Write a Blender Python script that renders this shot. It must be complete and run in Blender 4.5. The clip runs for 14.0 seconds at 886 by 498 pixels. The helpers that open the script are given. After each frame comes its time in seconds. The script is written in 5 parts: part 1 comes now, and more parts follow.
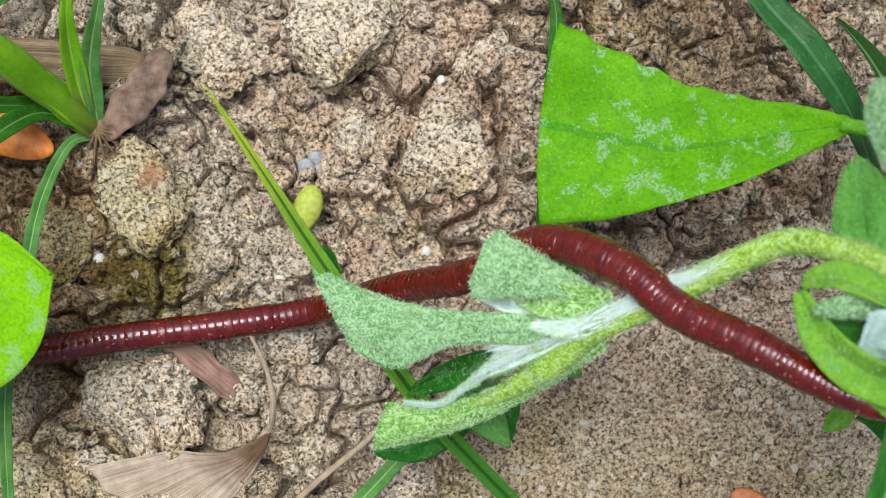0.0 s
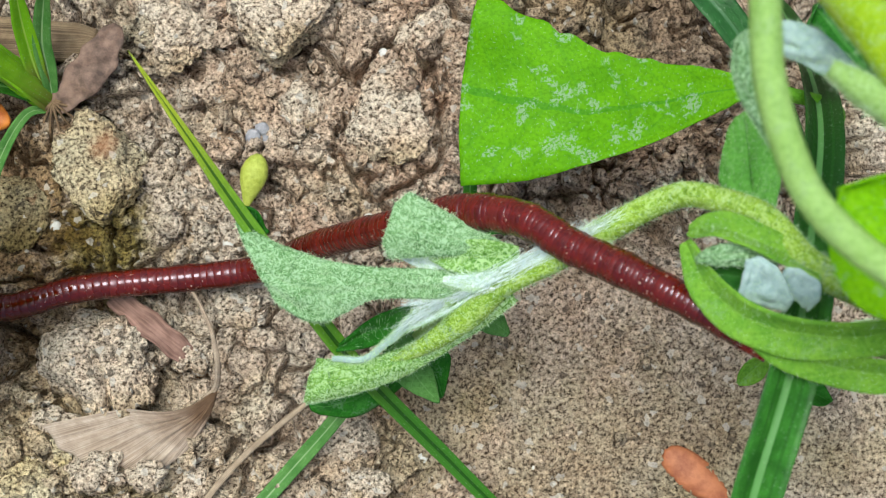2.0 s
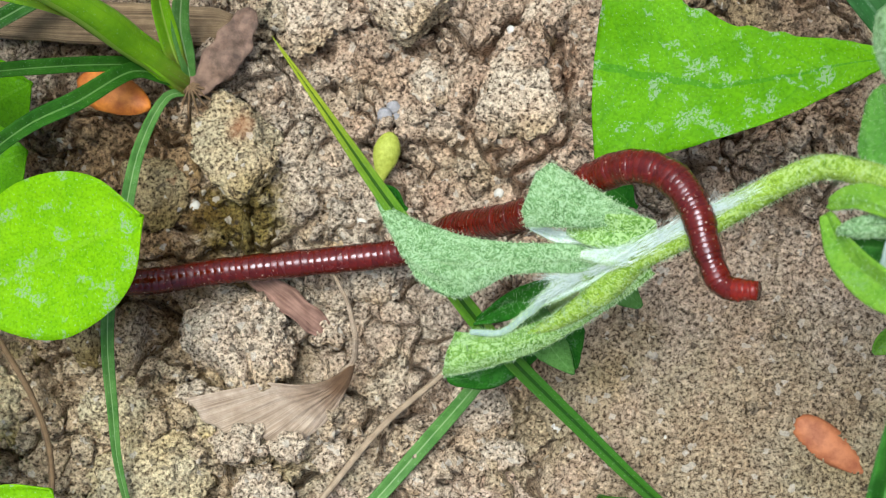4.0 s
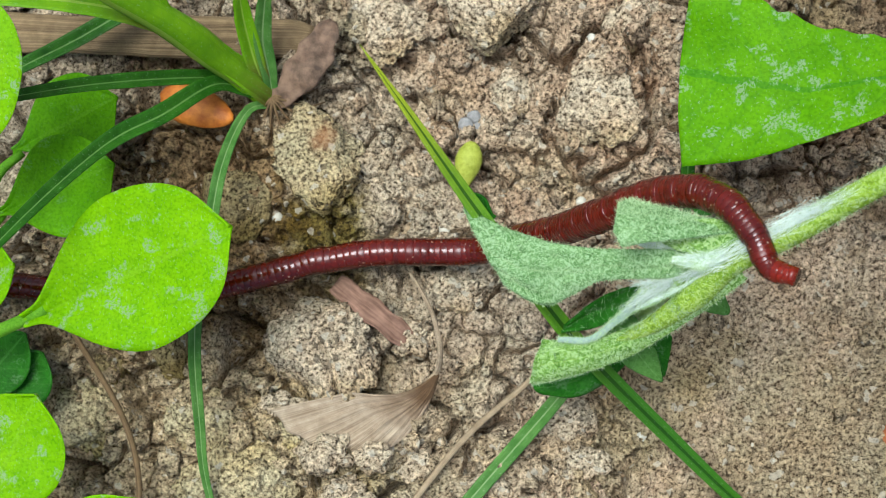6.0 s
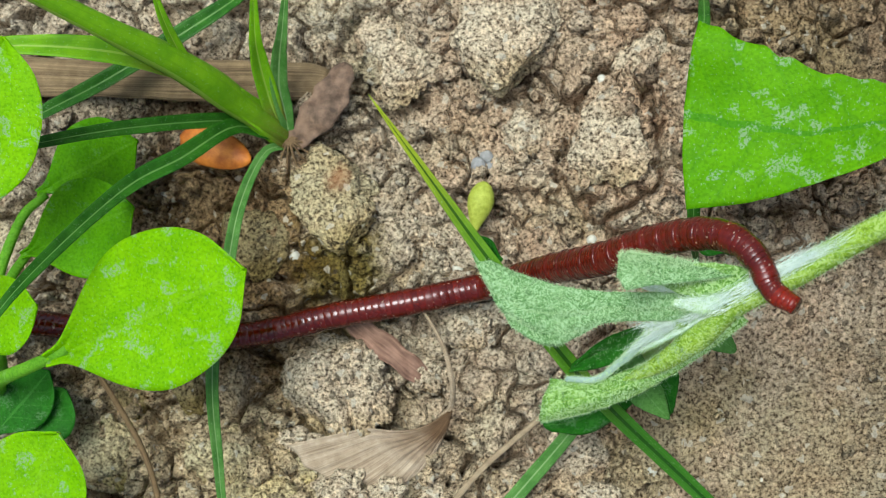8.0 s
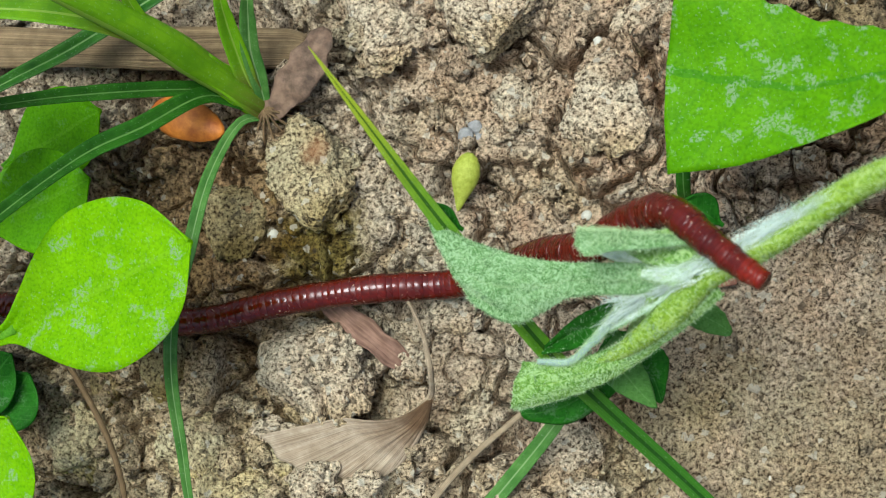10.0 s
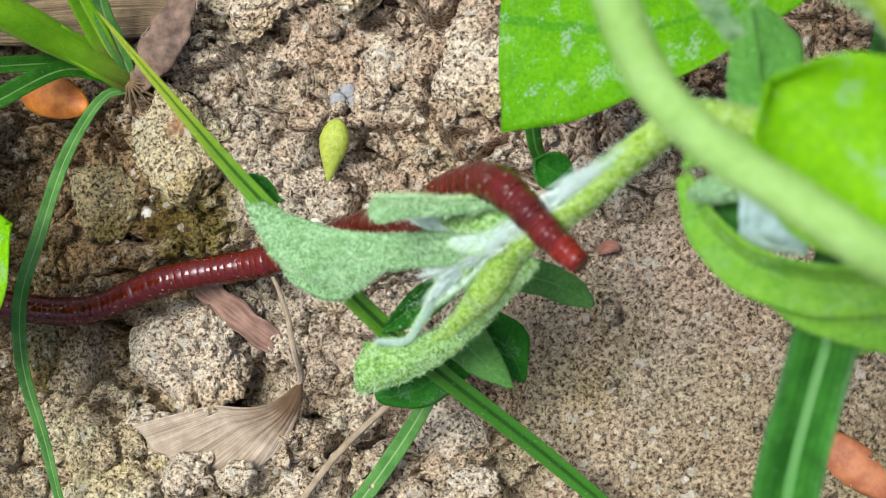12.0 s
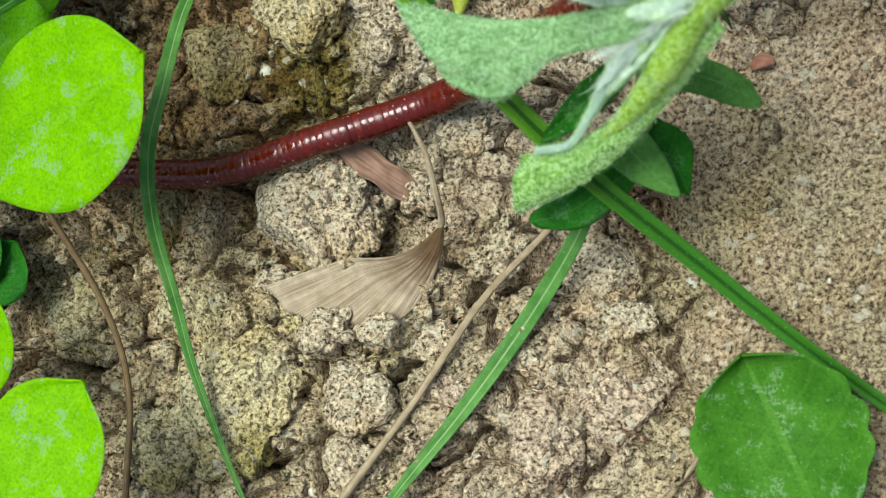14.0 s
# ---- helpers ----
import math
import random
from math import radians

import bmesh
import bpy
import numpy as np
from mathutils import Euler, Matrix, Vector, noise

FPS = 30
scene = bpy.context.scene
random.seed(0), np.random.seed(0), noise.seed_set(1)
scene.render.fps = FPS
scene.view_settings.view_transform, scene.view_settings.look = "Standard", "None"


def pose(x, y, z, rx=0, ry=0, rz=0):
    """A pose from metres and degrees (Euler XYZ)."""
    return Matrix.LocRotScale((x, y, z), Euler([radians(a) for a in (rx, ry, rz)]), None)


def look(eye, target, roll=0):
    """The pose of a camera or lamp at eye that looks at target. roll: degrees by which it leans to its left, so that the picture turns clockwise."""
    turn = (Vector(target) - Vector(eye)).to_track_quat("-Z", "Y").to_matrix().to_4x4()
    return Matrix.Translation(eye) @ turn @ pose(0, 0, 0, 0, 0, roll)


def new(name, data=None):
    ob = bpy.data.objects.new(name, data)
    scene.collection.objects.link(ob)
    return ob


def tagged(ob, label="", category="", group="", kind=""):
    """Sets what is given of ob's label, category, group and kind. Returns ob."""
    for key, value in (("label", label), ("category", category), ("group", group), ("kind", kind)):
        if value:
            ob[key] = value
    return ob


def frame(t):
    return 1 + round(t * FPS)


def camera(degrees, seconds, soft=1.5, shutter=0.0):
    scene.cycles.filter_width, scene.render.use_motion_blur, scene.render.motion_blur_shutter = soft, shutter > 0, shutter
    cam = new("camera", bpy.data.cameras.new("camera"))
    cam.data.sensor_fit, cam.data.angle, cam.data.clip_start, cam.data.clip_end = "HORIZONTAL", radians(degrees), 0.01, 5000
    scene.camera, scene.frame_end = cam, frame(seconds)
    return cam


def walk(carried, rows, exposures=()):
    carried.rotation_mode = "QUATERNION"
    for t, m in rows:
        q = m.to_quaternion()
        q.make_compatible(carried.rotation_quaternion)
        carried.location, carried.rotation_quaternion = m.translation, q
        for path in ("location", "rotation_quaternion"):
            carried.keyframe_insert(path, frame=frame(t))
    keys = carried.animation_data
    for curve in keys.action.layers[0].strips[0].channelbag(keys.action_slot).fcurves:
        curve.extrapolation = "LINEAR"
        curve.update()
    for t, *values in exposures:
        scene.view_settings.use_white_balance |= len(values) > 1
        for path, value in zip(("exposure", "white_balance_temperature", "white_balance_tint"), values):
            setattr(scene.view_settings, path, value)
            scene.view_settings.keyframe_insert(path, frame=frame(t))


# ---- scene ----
cam = camera(31.81, 14.0, soft=0.85)
cam.data.dof.use_dof = True
cam.data.dof.focus_distance = 0.222
cam.data.dof.aperture_fstop = 44.0
PATH = [
    (0.0, pose(0.03805, 0.00597, 0.23616, 4.064, -1.875, 0.695)),
    (0.5, pose(0.04781, 0.00939, 0.23681, 3.204, -1.080, 1.706)),
    (1.0, pose(0.05865, 0.00568, 0.23843, 3.227, -1.103, 1.276)),
    (1.5, pose(0.06137, 0.00551, 0.24163, 3.602, -0.140, 0.621)),
    (2.0, pose(0.05547, -0.00022, 0.24415, 4.197, 0.126, 0.601)),
    (2.5, pose(0.05603, -0.00045, 0.24486, 4.436, -0.085, 0.596)),
    (3.0, pose(0.05646, -0.00016, 0.24582, 4.443, 0.374, 0.665)),
    (3.5, pose(0.05466, -0.00026, 0.24520, 4.193, 1.196, 0.608)),
    (4.0, pose(0.05023, 0.00038, 0.24871, 3.022, 3.740, 0.041)),
    (4.2, pose(0.04952, -0.00047, 0.24981, 3.157, 4.324, -0.012)),
    (6.3, pose(0.04506, -0.00091, 0.24890, 3.618, 5.872, -0.559)),
    (6.5, pose(0.04621, 0.00132, 0.24945, 3.573, 6.057, -0.653)),
    (7.0, pose(0.04558, 0.00065, 0.25301, 4.186, 6.302, -0.703)),
    (7.2, pose(0.04688, 0.00299, 0.25404, 4.059, 6.587, -0.735)),
    (9.5, pose(0.05477, -0.00015, 0.24217, 4.603, 9.091, 0.000)),
    (10.0, pose(0.07005, -0.00243, 0.23126, 4.877, 12.005, -0.105)),
    (10.5, pose(0.09291, -0.00417, 0.21365, 3.544, 13.948, 0.008)),
    (11.0, pose(0.10114, -0.00296, 0.20521, 2.755, 15.843, -1.048)),
    (11.5, pose(0.10089, -0.00334, 0.20162, 2.991, 16.567, -1.480)),
    (12.0, pose(0.10247, -0.00199, 0.20670, 3.532, 17.014, -1.668)),
    (12.5, pose(0.10181, -0.00233, 0.20949, 3.206, 17.840, -1.873)),
    (13.0, pose(0.09805, -0.00519, 0.21145, 3.080, 18.754, -1.917)),
    (13.5, pose(0.08903, -0.01450, 0.20767, 3.038, 18.625, -2.458)),
    (14.0, pose(0.08263, -0.02523, 0.20124, 3.499, 18.008, -4.359)),
]
walk(cam, PATH, exposures=[(0.0, 1.27, 6050, -2), (2.2, 1.25, 6050, -3), (3.2, 1.37, 6100, -1), (4.0, 1.33, 6100, -2), (7.0, 1.13, 6250, -10), (9.5, 1.11, 6250, -11), (10.9, 1.09, 6100, -7), (11.5, 1.35, 6050, -3), (12.0, 1.38, 6100, -2), (12.5, 1.37, 6300, -11), (13.2, 1.29, 6400, -20), (14.0, 1.24, 6450, -16)])

# ---- light: bright overcast sky over a garden bed ----
world = bpy.data.worlds.new("overcast_sky")
scene.world = world
world.use_nodes = True
wt = world.node_tree
sky = wt.nodes.new("ShaderNodeTexSky")
sky.sky_type = "NISHITA"
sky.sun_disc = False
sky.sun_elevation = radians(78)
sky.sun_rotation = radians(-37)
sky.dust_density = 6.0
sky.ozone_density = 0.0
wt.links.new(sky.outputs[0], wt.nodes["Background"].inputs[0])
wt.nodes["Background"].inputs[1].default_value = 0.063
sun_data = bpy.data.lights.new("sun", "SUN")
sun_data.energy = 1.5
sun_data.angle = radians(28)
sun_data.color = (1.0, 0.97, 0.92)
sun = new("sun", sun_data)
sun.matrix_world = look((-0.13, 0.17, 0.97), (0, 0, 0))

# ---- building helpers: shapes are written in centimetres ----
CM = 0.01
rng = random.Random(7)


def part(name, bm, material, parent=None, label="", smooth=True):
    """Link a bmesh, written in centimetres, as one mesh object."""
    bmesh.ops.recalc_face_normals(bm, faces=bm.faces)
    bmesh.ops.scale(bm, vec=(CM, CM, CM), verts=bm.verts)
    me = bpy.data.meshes.new(name)
    bm.to_mesh(me)
    bm.free()
    me.materials.append(material)
    if smooth:
        me.shade_smooth()
    ob = new(name, me)
    if parent is not None:
        ob.parent = parent
    if label:
        ob["label"] = label
    return ob


def thing(name, label, category, group="", at=(0, 0, 0)):
    ob = new(name)
    ob.empty_display_size = 0.005
    ob.location = Vector(at) * CM
    return tagged(ob, label, category, group)


def move_origin(ob, at):
    """Put the origin of a top-level thing at its base (cm), leaving its parts where they are."""
    ob.location = Vector(at) * CM
    for c in ob.children:
        c.location = c.location - Vector(at) * CM
    return ob


def curve_at(pts, s):
    """A smooth curve (Catmull-Rom) through control points, s from 0 to 1."""
    n = len(pts) - 1
    x = min(max(s, 0.0), 1.0) * n
    i = min(int(x), n - 1)
    u = x - i
    p1, p2 = Vector(pts[i]), Vector(pts[i + 1])
    p0 = Vector(pts[i - 1]) if i > 0 else p1 * 2 - p2
    p3 = Vector(pts[i + 2]) if i + 2 <= n else p2 * 2 - p1
    return 0.5 * (2 * p1 + (p2 - p0) * u + (2 * p0 - 5 * p1 + 4 * p2 - p3) * u * u + (3 * p1 - p0 - 3 * p2 + p3) * u ** 3)


def frame_at(pts, s, up):
    """Place, direction, side and normal along a curve."""
    p = curve_at(pts, s)
    d = (curve_at(pts, min(s + 0.01, 1)) - curve_at(pts, max(s - 0.01, 0))).normalized()
    side = d.cross(Vector(up)).normalized()
    return p, d, side, side.cross(d).normalized()


def tube(pts, radius, sides=10, steps=24, wobble=0.0, seed=0):
    """A round stalk along a curve; radius is a function of s in centimetres."""
    bm = bmesh.new()
    uv = bm.loops.layers.uv.new("UVMap")
    rings = []
    for i in range(steps + 1):
        s = i / steps
        p, d, a, b = frame_at(pts, s, (0.13, 0.21, 0.97))
        ring = []
        for k in range(sides):
            t = 2 * math.pi * k / sides
            r = radius(s) * (1 + wobble * noise.noise(Vector((s * 9, k * 1.7, seed))))
            ring.append(bm.verts.new(p + (a * math.cos(t) + b * math.sin(t)) * r))
        rings.append(ring)
    for i in range(steps):
        for k in range(sides):
            k2 = (k + 1) % sides
            f = bm.faces.new((rings[i][k], rings[i][k2], rings[i + 1][k2], rings[i + 1][k]))
            for loop, (su, sv) in zip(f.loops, ((i, k), (i, k + 1), (i + 1, k + 1), (i + 1, k))):
                loop[uv].uv = (su / steps, sv / sides)
    bm.faces.new(rings[0])
    bm.faces.new(rings[-1])
    return bm


def sheet(fn, nu, nv, thick=0.025):
    """A thin closed sheet: fn(u, v) with u from 0 to 1 along it and v from -1 to 1 across it gives its middle surface."""
    bm = bmesh.new()
    uv = bm.loops.layers.uv.new("UVMap")
    grid = [[Vector(fn(i / nu, 2 * j / nv - 1)) for j in range(nv + 1)] for i in range(nu + 1)]
    top, low = [], []
    for i in range(nu + 1):
        tr, lr = [], []
        for j in range(nv + 1):
            du = grid[min(i + 1, nu)][j] - grid[max(i - 1, 0)][j]
            dv = grid[i][min(j + 1, nv)] - grid[i][max(j - 1, 0)]
            n = du.cross(dv)
            n = n.normalized() if n.length > 1e-9 else Vector((0, 0, 1))
            e = thick * 0.5 * (0.25 if j in (0, nv) or i in (0, nu) else 1.0)
            tr.append(bm.verts.new(grid[i][j] + n * e))
            lr.append(bm.verts.new(grid[i][j] - n * e))
        top.append(tr)
        low.append(lr)

    def quad(vs, ids):
        if len(set(vs)) == 4:
            f = bm.faces.new(vs)
            for loop, (a, b) in zip(f.loops, ids):
                loop[uv].uv = (a / nu, b / nv)

    for i in range(nu):
        for j in range(nv):
            ids = ((i, j), (i, j + 1), (i + 1, j + 1), (i + 1, j))
            quad([top[a][b] for a, b in ids], ids)
            quad([low[a][b] for a, b in reversed(ids)], list(reversed(ids)))
    for i in range(nu):
        for j in (0, nv):
            ids = ((i, j), (i + 1, j), (i + 1, j), (i, j))
            quad([top[i][j], top[i + 1][j], low[i + 1][j], low[i][j]], ids)
    for j in range(nv):
        for i in (0, nu):
            ids = ((i, j), (i, j + 1), (i, j + 1), (i, j))
            quad([top[i][j], top[i][j + 1], low[i][j + 1], low[i][j]], ids)
    return bm


def ribbon(pts, width, up=(0, 0, 1), fold=0.25, roll=0.0, thick=0.03, nu=40, nv=8, wave=0.0, seed=0, twist=0.0):
    """A long blade or leaf along a curve: width(s) is its half width (cm), fold its V-shaped keel, roll turns it about its line (degrees)."""

    def fn(u, v):
        p, d, side, n = frame_at(pts, u, up)
        a = radians(roll + twist * u)
        sd, nn = side * math.cos(a) + n * math.sin(a), n * math.cos(a) - side * math.sin(a)
        w = width(u)
        lift = fold * w * abs(v) + wave * w * noise.noise(Vector((u * 7, v * 1.5, seed)))
        edge = 1 + 0.04 * noise.noise(Vector((u * 16, 3.0 * (1 if v > 0 else -1), seed)))
        return p + sd * (w * v * edge) + nn * lift

    return sheet(fn, nu, nv, thick)


def loft(upper, lower, bulge=0.1, thick=0.05, nu=40, nv=16, wave=0.05, seed=0, end=0.0):
    """A leaf between two edge curves, both from the stalk to the tip; bulge arches it across, end rounds its tip."""

    def fn(u, v):
        a, b = curve_at(upper, u), curve_at(lower, u)
        w = (a - b).length
        along = (curve_at(upper, min(u + 0.02, 1)) - curve_at(upper, max(u - 0.02, 0)) + curve_at(lower, min(u + 0.02, 1)) - curve_at(lower, max(u - 0.02, 0))).normalized()
        n = (a - b).cross(along).normalized()
        if n.z < 0:
            n = -n
        ripple = wave * w * noise.noise(Vector((u * 6, v * 2.2, seed)))
        jag = 0.012 * noise.noise(Vector((u * 25, v * 3, seed + 5)))
        return b.lerp(a, (v + 1) / 2) + n * (bulge * w * (1 - v * v) + ripple) + along * (end * (1 - v * v) * u ** 6 + jag * u ** 4) + (a - b).normalized() * (v * jag)

    return sheet(fn, nu, nv, thick)


def taper(w, base=0.6, tip=0.02, peak=0.35):
    """Half width of a grass blade: from base share, full at peak, to a thin tip."""

    def f(s):
        if s < peak:
            return w * (base + (1 - base) * math.sin(s / peak * math.pi / 2))
        return w * (tip + (1 - tip) * math.cos((s - peak) / (1 - peak) * math.pi / 2) ** 0.8)

    return f


# ---- materials ----
def material(name, rough=0.6):
    m = bpy.data.materials.new(name)
    m.use_nodes = True
    b = m.node_tree.nodes["Principled BSDF"]
    b.inputs["Roughness"].default_value = rough
    return m, m.node_tree, b


def node(nt, kind, **values):
    n = nt.nodes.new(kind)
    for k, v in values.items():
        n.inputs[k.replace("_", " ")].default_value = v
    return n


def noise_of(nt, scale, detail=4.0, rough=0.6, coords=None, kind="Object"):
    tc = nt.nodes.new("ShaderNodeTexCoord")
    n = node(nt, "ShaderNodeTexNoise", Scale=scale, Detail=detail, Roughness=rough)
    nt.links.new(tc.outputs[kind], n.inputs["Vector"])
    return n


def ramp(nt, fac, stops):
    r = nt.nodes.new("ShaderNodeValToRGB")
    el = r.color_ramp.elements
    while len(el) < len(stops):
        el.new(0.5)
    for e, (p, c) in zip(el, stops):
        e.position, e.color = p, (*c, 1)
    nt.links.new(fac, r.inputs["Fac"])
    return r.outputs["Color"]


def mix(nt, fac, a, b, mode="MIX"):
    m = nt.nodes.new("ShaderNodeMix")
    m.data_type, m.blend_type = "RGBA", mode
    for sock, val in ((m.inputs["Factor"], fac), (m.inputs["A"], a), (m.inputs["B"], b)):
        if isinstance(val, (int, float)):
            sock.default_value = val
        elif isinstance(val, tuple):
            sock.default_value = (*val, 1)
        else:
            nt.links.new(val, sock)
    return m.outputs["Result"]


def calc(nt, op, a, b=0.0):
    m = nt.nodes.new("ShaderNodeMath")
    m.operation = op
    for sock, val in zip(m.inputs, (a, b)):
        if isinstance(val, (int, float)):
            sock.default_value = val
        else:
            nt.links.new(val, sock)
    return m.outputs[0]


def soft_step(nt, value, a, b):
    m = nt.nodes.new("ShaderNodeMapRange")
    m.interpolation_type = "SMOOTHSTEP"
    nt.links.new(value, m.inputs["Value"])
    m.inputs["From Min"].default_value, m.inputs["From Max"].default_value = a, b
    return m.outputs["Result"]


def bump(nt, b, height, strength, distance):
    n = node(nt, "ShaderNodeBump", Strength=strength, Distance=distance)
    nt.links.new(height, n.inputs["Height"])
    nt.links.new(n.outputs[0], b.inputs["Normal"])


def soil_material(name, light, dark, stain, green=0.25, patches=False):
    m, nt, b = material(name, 0.95)
    n1 = noise_of(nt, 900, 6, 0.75)
    n2 = noise_of(nt, 70, 4, 0.6)
    n3 = noise_of(nt, 28, 3, 0.55)
    col = ramp(nt, n1.outputs["Fac"], [(0.30, dark), (0.44, light), (0.62, light), (0.74, tuple(min(1, c * 1.22) for c in light))])
    tint = ramp(nt, n2.outputs["Fac"], [(0.40, (1, 1, 1)), (0.62, stain)])
    col = mix(nt, 1.0, col, tint, "MULTIPLY")
    moss = ramp(nt, n3.outputs["Fac"], [(0.52, (1, 1, 1)), (0.68, (0.78, 0.82, 0.50))])
    col = mix(nt, green, col, mix(nt, 1.0, col, moss, "MULTIPLY"))
    if patches:
        # darker brown soil under the weeds, a mossy spot, and a pinkish sandy stretch
        for at, size, tone in (((-0.020, 0.024, 0), 28.0, (0.62, 0.50, 0.36)), ((0.001, 0.0185, 0), 75.0, (0.42, 0.42, 0.18)), ((0.070, -0.005, 0), 16.0, (1.02, 0.95, 0.93)), ((0.086, 0.050, 0), 24.0, (0.64, 0.56, 0.49)), ((0.082, -0.024, 0), 22.0, (0.76, 0.78, 0.70)), ((0.040, 0.045, 0), 26.0, (0.97, 0.88, 0.83)), ((-0.024, -0.018, 0), 17.0, (1.0, 0.95, 0.82))):
            tcp = nt.nodes.new("ShaderNodeTexCoord")
            vd = nt.nodes.new("ShaderNodeVectorMath")
            vd.operation = "DISTANCE"
            vd.inputs[1].default_value = at
            nt.links.new(tcp.outputs["Object"], vd.inputs[0])
            edge = calc(nt, "ADD", calc(nt, "MULTIPLY", vd.outputs["Value"], size), calc(nt, "MULTIPLY", calc(nt, "SUBTRACT", noise_of(nt, 160, 5, 0.7).outputs["Fac"], 0.5), 1.6))
            k = ramp(nt, edge, [(0.35, tone), (0.85, (1, 1, 1))])
            col = mix(nt, 1.0, col, k, "MULTIPLY")
    # speckle with dark lows: shade of the gaps between grains put into the colour
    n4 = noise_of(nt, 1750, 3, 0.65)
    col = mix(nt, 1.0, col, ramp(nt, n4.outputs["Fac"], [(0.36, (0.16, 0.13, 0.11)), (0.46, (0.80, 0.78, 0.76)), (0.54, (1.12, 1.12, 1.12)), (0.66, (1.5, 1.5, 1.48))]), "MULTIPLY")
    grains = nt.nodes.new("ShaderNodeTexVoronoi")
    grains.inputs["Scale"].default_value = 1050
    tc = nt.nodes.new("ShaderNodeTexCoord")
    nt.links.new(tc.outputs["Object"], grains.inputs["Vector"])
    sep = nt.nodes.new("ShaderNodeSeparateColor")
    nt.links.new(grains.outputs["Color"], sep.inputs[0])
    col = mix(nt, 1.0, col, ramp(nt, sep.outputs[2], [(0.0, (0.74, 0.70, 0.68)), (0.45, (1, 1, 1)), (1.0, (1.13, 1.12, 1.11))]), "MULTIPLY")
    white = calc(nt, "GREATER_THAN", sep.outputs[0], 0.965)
    # black specks: crevice shade between crumbs, painted into the soil colour
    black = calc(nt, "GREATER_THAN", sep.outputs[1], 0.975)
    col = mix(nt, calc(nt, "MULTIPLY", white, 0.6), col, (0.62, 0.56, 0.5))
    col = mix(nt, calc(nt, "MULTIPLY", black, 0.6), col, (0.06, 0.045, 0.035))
    b.inputs["Specular IOR Level"].default_value = 0.2
    crumbs = nt.nodes.new("ShaderNodeTexVoronoi")
    crumbs.inputs["Scale"].default_value = 720
    nt.links.new(tc.outputs["Object"], crumbs.inputs["Vector"])
    h = calc(nt, "ADD", calc(nt, "MULTIPLY", n4.outputs["Fac"], 1.3), calc(nt, "MULTIPLY", grains.outputs["Distance"], -0.25))
    h = calc(nt, "ADD", h, calc(nt, "MULTIPLY", crumbs.outputs["Distance"], -0.35))
    nt.links.new(col, b.inputs["Base Color"])
    bump(nt, b, h, 0.9, 0.0010)
    return m


